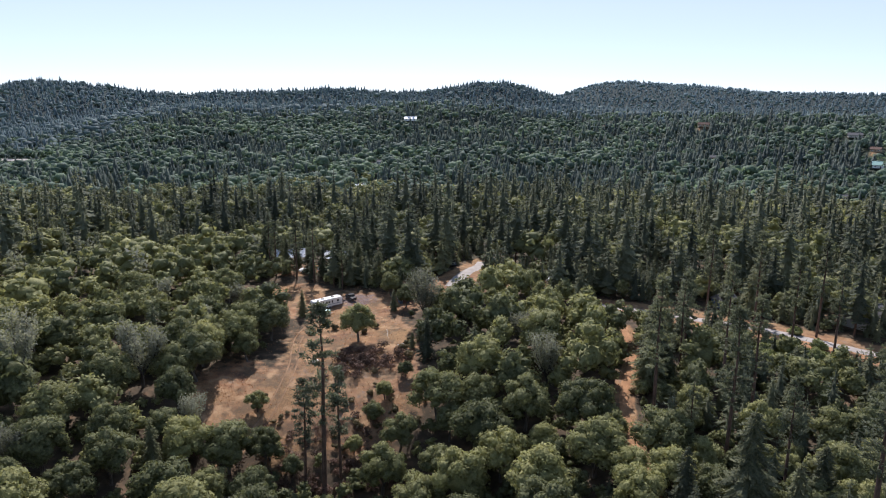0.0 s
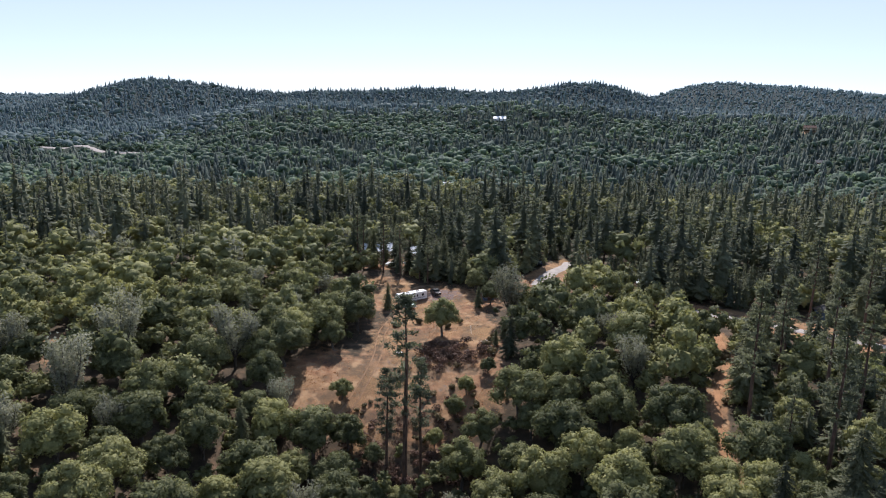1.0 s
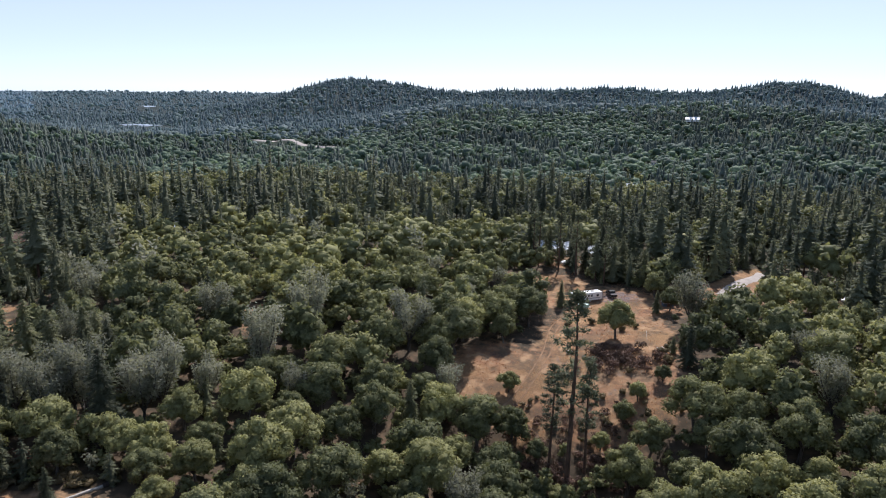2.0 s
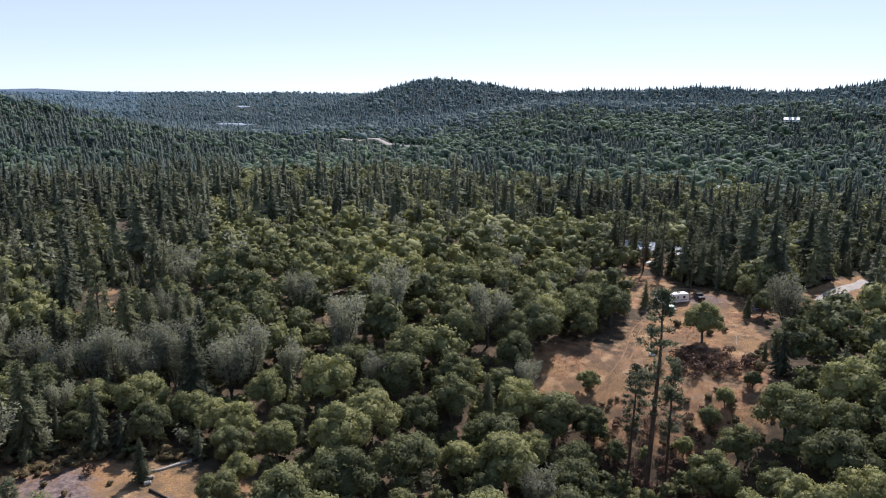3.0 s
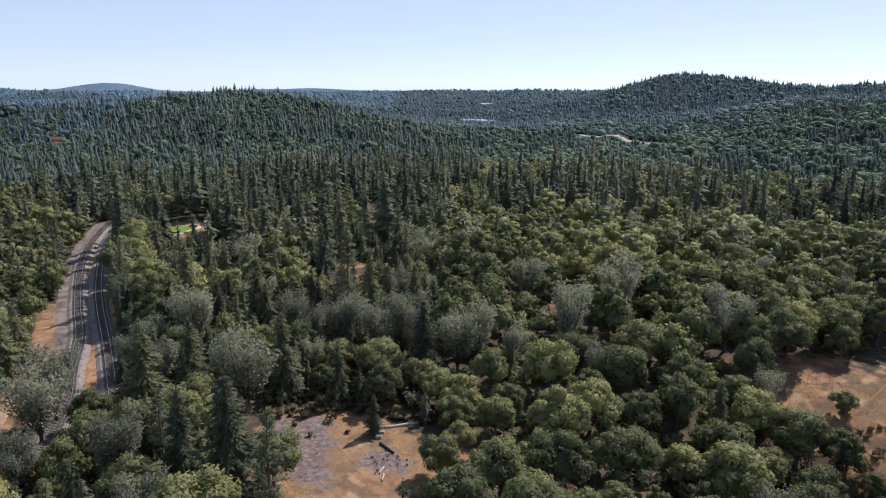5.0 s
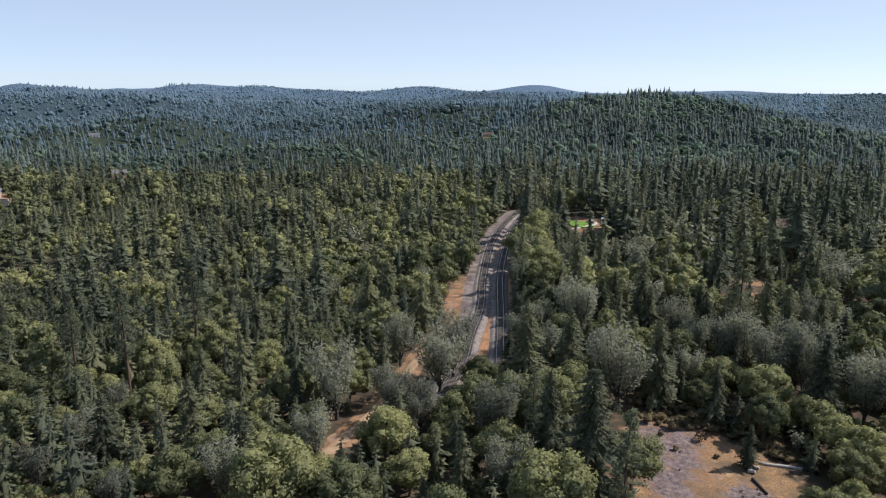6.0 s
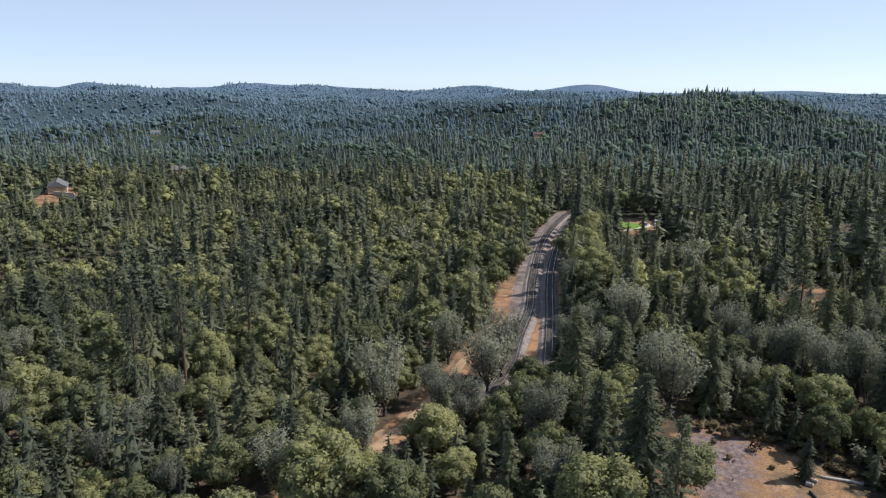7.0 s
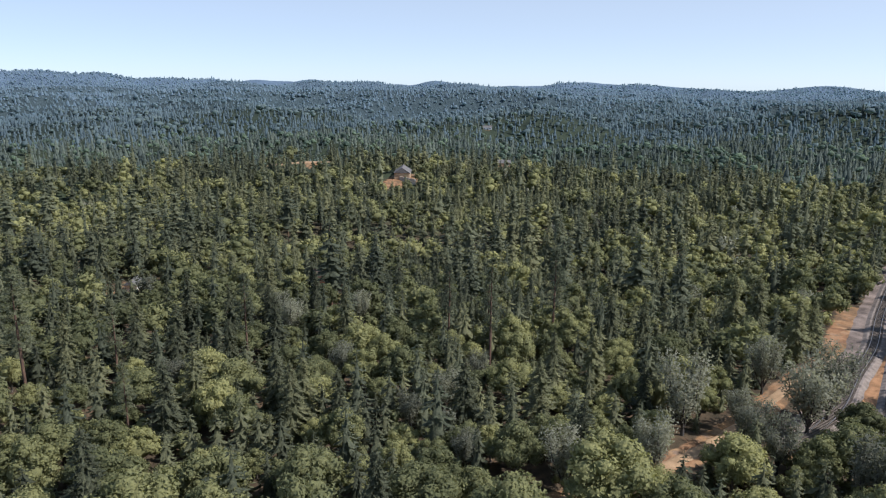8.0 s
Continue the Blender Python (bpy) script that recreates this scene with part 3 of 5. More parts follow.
def conifer(rng, high, wide, tiers, boughs, fuzz, start=0.06, droop=0.3, power=0.85, ragged=0.3, limbs=True, size=0.55, stiff=0.34):
    """A fir or cedar: tiers of drooping, roof-shaped boughs fringed with sprays, as (wood, crown)."""
    n = tiers * boughs
    lev = np.clip((np.repeat(np.arange(tiers), boughs) + rng.uniform(-0.5, 0.5, n)) / tiers, 0, 0.99)
    lop = 1 + 0.2 * np.sin(lev * rng.uniform(8, 17) + rng.uniform(0, 6))
    body = (1 - lev) ** power * np.clip(0.72 + lev * 2.2, 0, 1)
    reach = wide * body * rng.uniform(1 - ragged, 1 + ragged, n) * lop + 0.22
    z0 = high * (start + (0.985 - start) * lev)
    az = np.arange(n) * 2.4 + rng.uniform(-0.5, 0.5, n)
    dirs = np.stack([np.cos(az), np.sin(az), np.zeros(n)], 1)
    side = np.stack([-dirs[:, 1], dirs[:, 0], np.zeros(n)], 1)
    up = np.array((0, 0, 1.0))
    half = reach * rng.uniform(stiff * 0.75, stiff * 1.25, n) + 0.12
    root = up * (z0 + 0.28 * reach)[:, None]
    tip = dirs * reach[:, None] + up * (z0 - droop * reach)[:, None]
    mid = dirs * (reach * 0.62)[:, None] + up * (z0 - droop * reach * 0.45)[:, None]
    a, b = mid + side * half[:, None], mid - side * half[:, None]
    verts = np.stack([root, a, tip, root, tip, b], 1).reshape(-1, 3)
    mess = rng.normal(0, 0.16, (n, 3))
    na, nb = dirs * 0.7 + side * 0.5 + up * 0.45 + mess, dirs * 0.7 - side * 0.5 + up * 0.45 + mess
    nr, nt_ = dirs * 0.6 + up * 0.7 + mess, dirs * 0.9 + up * 0.3 + mess
    crown = [(verts, np.arange(6 * n).reshape(2 * n, 3), norm(np.stack([nr, na, nt_, nr, nt_, nb], 1).reshape(-1, 3)))]
    if fuzz:
        which = np.repeat(np.arange(n), fuzz)
        u, w = rng.uniform(0.3, 1.02, len(which)), rng.uniform(-1, 1, len(which))
        lat = half[which] * w * np.clip(1.25 - u, 0, 1) * 1.7
        at = dirs[which] * (reach[which] * u)[:, None] + side[which] * lat[:, None] + up * (z0[which] + reach[which] * (0.28 * (1 - u) - droop * u))[:, None]
        way = dirs[which] * 0.8 + side[which] * (w * 0.7)[:, None] + up * rng.uniform(-0.35, 0.3, len(which))[:, None]
        soft = dirs[which] * 0.8 + side[which] * (w * 0.45)[:, None] + up * 0.5 + rng.normal(0, 0.25, (len(which), 3))
        crown.append(sprays(rng, at, way, size * (0.45 + 0.75 * reach[which] / wide), 0.3, 0.3, soft))
    k = 7
    ring = np.arange(k) * 6.283 / k
    rim = np.stack([np.cos(ring) * wide * 0.5, np.sin(ring) * wide * 0.5, np.full(k, high * (start + 0.03))], 1)
    crown.append((np.concatenate([rim, [(0, 0, high * 0.9)]]), np.array([(i, (i + 1) % k, k) for i in range(k)]), norm(np.concatenate([rim * (1, 1, 0), [(0, 0, 1)]]) + (0, 0, 0.3))))
    top = np.stack([np.zeros(5), np.zeros(5), high * np.linspace(0.92, 0.985, 5)], 1)
    crown.append(sprays(rng, top, np.zeros((5, 3)) + (0, 0, 1.0), high * 0.03, 0.2, 0.3))
    wood = []
    if limbs:
        wood.append(tube([(0, 0, -0.8), (0, 0, high * 0.3), (0, 0, high * 0.97)], [high * 0.0135, high * 0.010, 0.04], 6))
    return wood, crown


def pine(rng, high, wide, boughs, tufts, size, start=0.38, limbs=True, slim=0.24):
    """A tall pine with a bare lower stem and tufted boughs, as (wood, crown)."""
    lev = np.sort(rng.uniform(0, 1, boughs)) ** 0.9
    z0 = high * (start + (0.985 - start) * lev)
    shape = np.clip(1.02 - lev, 0, 1) ** 0.6 * (0.5 + 0.5 * np.clip(lev / 0.25, 0, 1))
    reach = wide * shape * rng.uniform(0.55, 1.25, boughs) + 0.35
    az = np.arange(boughs) * 2.4 + rng.uniform(-0.6, 0.6, boughs)
    dirs = np.stack([np.cos(az), np.sin(az), np.zeros(boughs)], 1)
    rise = rng.uniform(-0.3, 0.35, boughs)
    which = np.repeat(np.arange(boughs), tufts)
    u = rng.uniform(0.3, 1.0, len(which)) ** 0.8
    at = dirs[which] * (reach[which] * u)[:, None]
    at[:, 2] = z0[which] + rise[which] * reach[which] * u
    off = rng.normal(0, 1, at.shape) * (0.10 * wide, 0.10 * wide, 0.06 * wide)
    at += off
    soft = dirs[which] * 0.7 + norm(off) * 0.5 + (0, 0, 0.45)
    crown = [sprays(rng, at, dirs[which] * 0.7 + (0, 0, 0.35), size, slim, 0.6, soft)]
    tip = np.stack([np.zeros(6), np.zeros(6), high * np.linspace(0.93, 0.985, 6)], 1)
    crown.append(sprays(rng, tip, np.zeros((6, 3)) + (0, 0, 1.0), size, slim, 0.5))
    wood = []
    if limbs:
        bend = rng.normal(0, 0.006 * high, 2)
        wood.append(tube([(0, 0, -1.0), (bend[0] * 0.5, bend[1] * 0.5, high * 0.35), (bend[0], bend[1], high * 0.7), (0, 0, high * 0.98)], [high * 0.0125, high * 0.0105, high * 0.006, 0.04], 7))
        for k in range(0, boughs, 2):
            foot = np.array((bend[0] * 0.5, bend[1] * 0.5, z0[k] - 0.2))
            wood.append(tube([foot, foot + dirs[k] * reach[k] * 0.85 + (0, 0, rise[k] * reach[k] * 0.8)], [0.075, 0.025], 3))
    return wood, crown


def grey_pine(rng, high, wide, stems, tufts, size, limbs=True):
    """A thin grey pine: forked ascending stems with wispy tufts, as (wood, crown)."""
    wood, at, soft = [], [], []
    fork = np.array((0, 0, high * rng.uniform(0.06, 0.18)))
    if limbs:
        wood.append(tube([(0, 0, -0.8), fork * 0.5, fork], [0.34, 0.3, 0.26], 6))
    for s in range(stems):
        a = 6.283 * s / stems + rng.uniform(-0.5, 0.5)
        spread = wide * rng.uniform(0.3, 0.85)
        top = np.array((math.cos(a) * spread, math.sin(a) * spread, high * rng.uniform(0.68, 0.95)))
        mid = fork * 0.45 + top * 0.55 + np.array((math.cos(a), math.sin(a), 0)) * wide * 0.14
        if limbs:
            wood.append(tube([fork, mid, top], [0.17, 0.1, 0.03], 5))
        u = rng.uniform(0.10, 1.0, tufts)[:, None] ** 0.6
        p = (1 - u) ** 2 * fork + 2 * u * (1 - u) * mid + u * u * top
        off = unit(rng, tufts) * rng.uniform(0.1, 1, (tufts, 1)) ** 0.5 * wide * 0.36 * (0.6 + 0.5 * u)
        p = p + off * (1, 1, 0.85)
        at.append(p)
        soft.append(norm(off) * 0.6 + norm(p - (0, 0, high * 0.45)) * 0.5 + (0, 0, 0.2))
        if limbs:
            for k in range(0, min(tufts, 12), 2):
                wood.append(tube([p[k] - off[k], p[k]], [0.03, 0.008], 3))
    at, soft = np.concatenate(at), np.concatenate(soft)
    return wood, [sprays(rng, at, unit(rng, len(at)) + (0, 0, 0.15), size, 0.32, 0.5, soft + rng.normal(0, 0.2, soft.shape))]


def shrub(rng, leaves, size):
    """A low rounded bush, 2 m wide."""
    n = 5
    cc = np.stack([rng.uniform(-0.6, 0.6, n), rng.uniform(-0.6, 0.6, n), rng.uniform(0.4, 0.9, n)], 1)
    which = rng.integers(0, n, leaves)
    d = unit(rng, leaves)
    d[:, 2] = np.abs(d[:, 2]) * 0.9 - 0.1
    at = cc[which] + d * rng.uniform(0.4, 0.7, (leaves, 1))
    return [tube([(0, 0, -0.3), cc[k] * 0.8], [0.06, 0.02], 4) for k in range(n)], [tri_cloud(rng, at, d, size)] + [lump(rng, cc[k], 0.5, 0) for k in range(n)]


def thing_tree(name, label, parts, leaf, wood, group):
    """A tree that stands by itself: trunk and crown under one base."""
    base = tagged(new(name), label, "tree", group)
    base.empty_display_size = 0.5
    for part_name, pieces, mat in (("trunk", parts[0], wood), ("crown", parts[1], leaf)):
        v, f, *soft = join(pieces)
        ob = new(part_name, mesh_from(part_name, v, f, mat, smooth=True, soft=soft[0] if soft else None))
        ob.parent = base
    return base


def far_spire(rng, skirts=3):
    """A far conifer: ragged skirts of boughs, one over another."""
    out = []
    for low, top, wide in (((0.5, 17.0, 5.0),), ((0.5, 14.0, 4.2), (8.0, 21.0, 2.6)), ((0.5, 11.0, 4.1), (6.0, 15.5, 3.1), (11.0, 21.0, 2.0)))[skirts - 1]:
        k = 6
        a = np.arange(k) * 6.283 / k + rng.uniform(0, 1)
        rim = np.stack([np.cos(a) * wide, np.sin(a) * wide, low + rng.uniform(-1.2, 2.2, k)], 1) * np.stack([rng.uniform(0.65, 1.3, k)] * 2 + [np.ones(k)], 1)
        out.append((np.concatenate([rim, [(0, 0, top)]]), np.array([(i, (i + 1) % k, k) for i in range(k)]), norm(np.concatenate([rim * (1, 1, 0) / wide + (0, 0, 0.5), [(0, 0, 1)]]))))
    return join(out)


def far_oak(rng):
    """A distant oak: a few ragged clumps of leaves."""
    a = rng.uniform(0, 6.283)
    out = [lump(rng, (0.5 * math.cos(a), 0.5 * math.sin(a), 6.0), 2.6, 0, 0.2)]
    for n in range(1):
        b = a + 2.1 * (n + 1) + rng.uniform(-0.4, 0.4)
        out.append(lump(rng, (math.cos(b) * 2.5, math.sin(b) * 2.5, rng.uniform(3.2, 5.2)), rng.uniform(1.7, 2.7), 0, 0.2))
    d = unit(rng, 16)
    d[:, 2] = np.abs(d[:, 2]) * 0.9 - 0.15
    out.append(tri_cloud(rng, d * (3.3, 3.3, 3.0) * rng.uniform(0.85, 1.2, (16, 1)) + (0, 0, 4.9), d, 1.25, 1.0, 0.5))
    v, f, soft = join(out)
    return v, f, norm(soft + (0, 0, 0.25))


def far_round(rng):
    """A far oak: one lumpy dome."""
    v, f, soft = lump(rng, (0, 0, 4.6), 4.0, 0, 0.26)
    return v, f, norm(soft + (0, 0, 0.25))


RNG = np.random.default_rng(11)
# kind: name, label, leaf, bark, group, near builds, mid build, low build, width of the crown, height
KINDS = {
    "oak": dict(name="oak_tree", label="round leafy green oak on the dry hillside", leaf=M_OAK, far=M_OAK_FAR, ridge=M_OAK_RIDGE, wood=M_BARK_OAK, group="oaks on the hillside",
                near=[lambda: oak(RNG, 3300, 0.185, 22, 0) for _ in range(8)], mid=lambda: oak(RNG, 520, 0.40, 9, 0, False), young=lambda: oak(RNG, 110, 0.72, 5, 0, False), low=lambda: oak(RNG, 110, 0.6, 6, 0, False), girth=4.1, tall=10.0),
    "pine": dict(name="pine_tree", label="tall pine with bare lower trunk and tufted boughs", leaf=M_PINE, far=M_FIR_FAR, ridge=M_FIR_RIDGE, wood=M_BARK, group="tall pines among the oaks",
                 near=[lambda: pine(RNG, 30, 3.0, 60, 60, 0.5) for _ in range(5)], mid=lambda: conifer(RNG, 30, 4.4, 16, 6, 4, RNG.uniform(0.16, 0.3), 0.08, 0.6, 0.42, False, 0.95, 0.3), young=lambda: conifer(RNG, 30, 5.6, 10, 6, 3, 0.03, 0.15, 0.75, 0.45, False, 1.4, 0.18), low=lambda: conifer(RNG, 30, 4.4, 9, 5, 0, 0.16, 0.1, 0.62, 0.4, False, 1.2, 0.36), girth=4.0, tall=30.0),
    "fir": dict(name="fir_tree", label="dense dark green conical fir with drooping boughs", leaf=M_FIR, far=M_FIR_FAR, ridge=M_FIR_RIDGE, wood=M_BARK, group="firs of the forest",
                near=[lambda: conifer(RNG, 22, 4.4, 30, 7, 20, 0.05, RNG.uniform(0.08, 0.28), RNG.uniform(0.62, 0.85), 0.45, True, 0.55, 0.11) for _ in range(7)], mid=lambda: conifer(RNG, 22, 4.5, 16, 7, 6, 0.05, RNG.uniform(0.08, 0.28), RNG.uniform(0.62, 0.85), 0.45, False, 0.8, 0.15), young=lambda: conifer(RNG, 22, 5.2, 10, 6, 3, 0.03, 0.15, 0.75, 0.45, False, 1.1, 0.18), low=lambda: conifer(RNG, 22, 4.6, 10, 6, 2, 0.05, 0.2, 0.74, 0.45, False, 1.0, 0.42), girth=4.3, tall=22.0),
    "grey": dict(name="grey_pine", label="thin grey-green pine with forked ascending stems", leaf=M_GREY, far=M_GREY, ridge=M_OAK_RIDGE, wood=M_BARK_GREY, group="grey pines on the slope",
                 near=[lambda: grey_pine(RNG, 14, 4.8, 7, 560, 0.44) for _ in range(5)], mid=lambda: grey_pine(RNG, 14, 4.4, 6, 150, 0.8, False), young=lambda: grey_pine(RNG, 14, 4.4, 4, 40, 1.3, False), low=lambda: grey_pine(RNG, 14, 3.8, 4, 24, 1.4, False), girth=3.6, tall=14.0),
}


def zone(x, y):
    """Share of oak, pine, fir and grey pine, and how densely they stand, at a place of the plan."""
    r = np.hypot(x, y)
    a = np.degrees(np.arctan2(-x, y))
    a = np.where(a < -120, a + 360, a)
    mottle = swell(x, y, 230, 7) + 0.7 * swell(x, y, 85, 8)
    one = np.ones_like(r)
    mix = np.stack([0.34 * one, 0.12 * one, 0.5 * one, 0.04 * one], -1)       # oak, pine, fir, grey
    dense = 0.95 * one

    def put(where, shares, d):
        nonlocal mix, dense
        mix = np.where(where[..., None], np.array(shares), mix)
        dense = np.where(where, d, dense)

    clump = mottle + 0.5 * swell(x, y, 40, 17)
    right = 0.3 * step(-4, 4, -a)
    clump = clump - right
    put((r > 420) & (a < 45) & (clump > 0.12), (0.95, 0.01, 0.04, 0), 1.0)
    put((r > 420) & (a < 45) & (clump <= 0.12), (0.55, 0.06, 0.39, 0), 1.0)
    put((r > 420) & (a < 45) & (clump <= -0.3), (0.14, 0.14, 0.72, 0), 1.0)
    put((r > 1130) & (a < 22) & (mottle < 0.35), (0.2, 0, 0.8, 0), 1.0)
    put((r > 1550) & (a < 45), (0.2, 0, 0.8, 0), 1.0)
    put((r > 420) & (a >= 45) & (mottle > 0.25), (0.5, 0.1, 0.4, 0), 1.0)
    put((r > 420) & (a >= 45) & (mottle <= 0.25), (0.12, 0.1, 0.78, 0), 1.0)
    belt = (r > 222) & (r <= 330) & (a < 18)
    put(belt, (0.36, 0.30, 0.34, 0), 0.74)
    put((r > 330) & (r <= 420) & (a < 25), (0.35, 0.35, 0.3, 0), 0.8)
    put((r <= 222) & (a < -17), (0.60, 0.16, 0.24, 0.0), 0.95)
    put((r > 200) & (r <= 330) & (a < -14), (0.32, 0.34, 0.34, 0), 0.9)
    put((r <= 222) & (a >= -17) & (a < 12), (0.94, 0.0, 0.03, 0.03), 0.9)
    put((r <= 300) & (a >= 12) & (a < 48), (0.90, 0.0, 0.03, 0.07), 0.9)
    # more of the darker pines here and beyond 250 m, for the backlit slope's shade
    put((r > 300) & (r <= 420) & (a >= 18) & (a < 50), (0.42, 0.38, 0.2, 0), 0.9)
    put((r <= 250) & (a >= 48) & (a < 76), (0.34, 0.06, 0.42, 0.18), 0.85)
    put((r > 250) & (r <= 420) & (a >= 48) & (a < 76), (0.12, 0.44, 0.41, 0.03), 0.95)
    put((r <= 135) & (a >= 76), (0.66, 0.04, 0.26, 0.04), 0.92)
    put((r > 135) & (r <= 420) & (a >= 76) & (mottle > 0.1), (0.74, 0.06, 0.19, 0.01), 0.97)
    put((r > 135) & (r <= 420) & (a >= 76) & (mottle <= 0.1), (0.44, 0.12, 0.43, 0.01), 0.93)
    return mix, dense


# trees that stand out, with their place and size
HEROES = {
    "pine": ((-52, 240, 0.8), (-60, 243, 0.7), (-45, 236, 0.75), (-64, 250, 0.75), (-55, 251, 0.6), (-38, 250, 0.8), (-34, 228, 0.6), (-24, 129, 1.37), (-21, 132, 0.85), (-28, 130, 0.80), (44, 134, 1.07), (97, 163, 0.86), (92, 174, 0.86), (104, 184, 0.95), (81, 205, 0.94), (92, 196, 0.93), (-78, -81, 0.51)),
    "fir": ((-55, 257, 0.5), (-50, 256, 0.6), (-61, 258, 0.55), (-57, 247, 0.7), (-66, 252, 0.8), (-43, 243, 0.6), (-49, 248, 0.55), (-30, 240, 0.7), (-22, 232, 0.6), (-14, 222, 0.45), (-8, 226, 0.5), (-50, 205, 0.40), (-42.5, 202, 0.40), (-57, 214, 0.34), (-15, 206, 0.34), (-6, 181, 0.30), (-8, 176, 0.22), (-4, 169, 0.56), (-37, 239, 0.93), (-114, 62, 0.80), (-132, 38, 0.48), (-90.5, 66.3, 0.36), (-84, 37, 1.00), (-88, -57, 0.67), (-117, -5, 0.57)),
    "grey": ((-5, 198, 1.19), (-94, 144, 1.37), (-93, 123, 1.26), (-111, 91, 1.22), (-101, 96, 1.13), (-101, 101, 1.17), (-114, 86, 1.03), (-124, 83, 1.04), (-94, 106, 0.82), (-78, 115, 0.86), (-113, 54, 1.23), (-122, 85, 1.11), (-116, 93, 1.09), (-123, 55, 0.90), (-124, 22, 1.12), (-116, 2, 1.13), (-120, 11, 0.66), (-90, -13, 0.79), (-90, -28, 0.53)),
    "oak": ((-23, 181, 1.25), (-37, 133, 1.0), (-54, 184, 1.27), (-59, 156, 1.45), (-17, 221, 0.99), (-11.5, 209, 0.85), (9, 155, 1.45), (25, 167, 1.5), (18, 138, 1.45), (30, 133, 1.45), (8, 133, 1.5), (29, 119, 1.4), (4, 121, 1.4), (18, 114, 1.4), (-9, 138, 1.0), (-51, 127, 1.3), (-68, 212, 1.4), (-95, 208, 1.4), (-50, 113, 1.4), (-78, 128, 1.35), (-73, 143, 1.4), (-45, 107, 1.5), (-62, 118, 1.3), (-74, 117, 1.3), (-59, 78, 1.3), (-57, 92, 1.25), (-92, 83, 0.91)),
}
HEROES["grey"] += ((-131, 26, 1.2), (-112, 12, 0.8), (-108, 16, 0.75), (-98, -2, 0.8), (-140, 16, 0.9))
HEROES["oak"] += ((-36.3, 134.3, 0.62), (-15.6, 146, 0.62), (-31, 131, 0.6), (-19, 138, 0.5), (-13.5, 153, 0.55), (-9, 161, 0.5), (-42, 147, 0.6), (-109, 26, 1.25), (-107, 31, 1.3), (-106, 39, 1.3), (-111, 44, 1.2), (-115, 47, 1.1), (-150, 51, 1.1), (-160, 54, 1.25), (-171, 57, 1.1), (-182, 60, 1.3), (-194, 63, 1.2), (-206, 66, 1.3), (-220, 71, 1.2), (-234, 75, 1.3), (-248, 81, 1.2), (-47, 182, 1.3), (-54, 173, 1.35), (-60, 164, 1.4), (-62, 152, 1.3), (-58, 142, 1.3), (-50, 168, 0.9), (-65, 164, 1.4), (-77, 83, 0.91), (-12, 128, 1.3), (-1, 146, 1.4), (-87, 45, 1.1), (-91, 26, 1.2), (-106, 34, 1.2), (-106, 21, 0.98), (-100, -6, 0.83), (-90, 12, 0.86), (-98, 74, 1.0), (-97, 82, 1.0), (-83.4, 78.5, 0.8), (-76, 73, 0.75), (-73, 66, 0.85), (-91, -21, 1.01), (-80, -29, 0.99), (-72, -44, 1.17), (-86, -47, 1.01), (-67, -56, 1.19), (-63, -71, 1.18), (-67, -85, 1.09), (-87, -86, 1.09), (-85, -65, 0.97))


names = ("oak", "pine", "fir", "grey")
sizes = {"oak": (0.75, 1.6), "pine": (0.42, 1.12), "fir": (0.38, 1.0), "grey": (0.7, 1.2)}


def size_of(x, y, r, kind):
    """How big each tree has grown."""
    a = np.degrees(np.arctan2(-x, y))
    lo, hi = np.array([sizes[n][0] for n in names])[kind], np.array([sizes[n][1] for n in names])[kind]
    cone = (kind == 1) | (kind == 2)
    size = lo + (hi - lo) * RNG.random(len(x)) ** np.where(cone, 1.5, 1.2)
    size = size * (1 + 0.16 * swell(x, y, 60, 12))
    size = np.where(cone & (x > 70) & (r < 215), size * 0.6, size)
    size = np.where((kind == 0) & (r < 66), np.minimum(size, 0.95), size)
    size = np.where((kind == 0) & (x > 48) & (r < 215), size * 0.8, size)
    size = np.where((a > 76) & (r > 90), size * np.where(cone, 0.80, 0.76), size)
    size = np.where((a > 48) & cone & (r < 440), np.maximum(size, 0.46), size)
    return np.where(cone & (r > 215) & (r < 480) & (a < 30), size * 0.92, size)


def open_to(x, y):
    """False where the ground stays clear of trees."""
    keep = bare_map(x, y) < 0.25
    by_pad = (x < -60) & (y > 28) & (y < 95) & (np.hypot(x, y) < 125)
    for u in (1.06, 1.12, 1.18):
        keep &= ~(by_pad & (bare_map(x * u, y * u) > 0.5))
    for u in (1.0, 1.05, 1.10, 1.15):
        keep &= ~((blob(x * u, y * u, -279, 113, 10, 6) > 0.6) & (np.hypot(x, y) > 200))
    keep &= near_line(x * 1.055, y * 1.055, SAND_TRACK[:58], 2.3) < 0.35
    keep &= (blob(x, y, 85, 168, 15, 13, -20) < 0.6) | (RNG.random(len(x)) < 0.12)
    keep &= (near_line(x * 1.06, y * 1.06, LANE, 3.0) < 0.4) | (RNG.random(len(x)) < 0.25)
    for cx, cy, rise, c in FARMS:
        keep &= ~clear_of(x, y, cx, cy, c)
    for cx, cy, c in GLADES:
        keep &= ~clear_of(x, y, cx, cy, c)
    for ax, ay, bx, by, rise, c in REACHES:
        for u in (0.0, 0.25, 0.5, 0.75, 1.0):
            keep &= ~clear_of(x, y, ax + (bx - ax) * u, ay + (by - ay) * u, c * (1.6 if c < 12 else 2.2))
    return keep


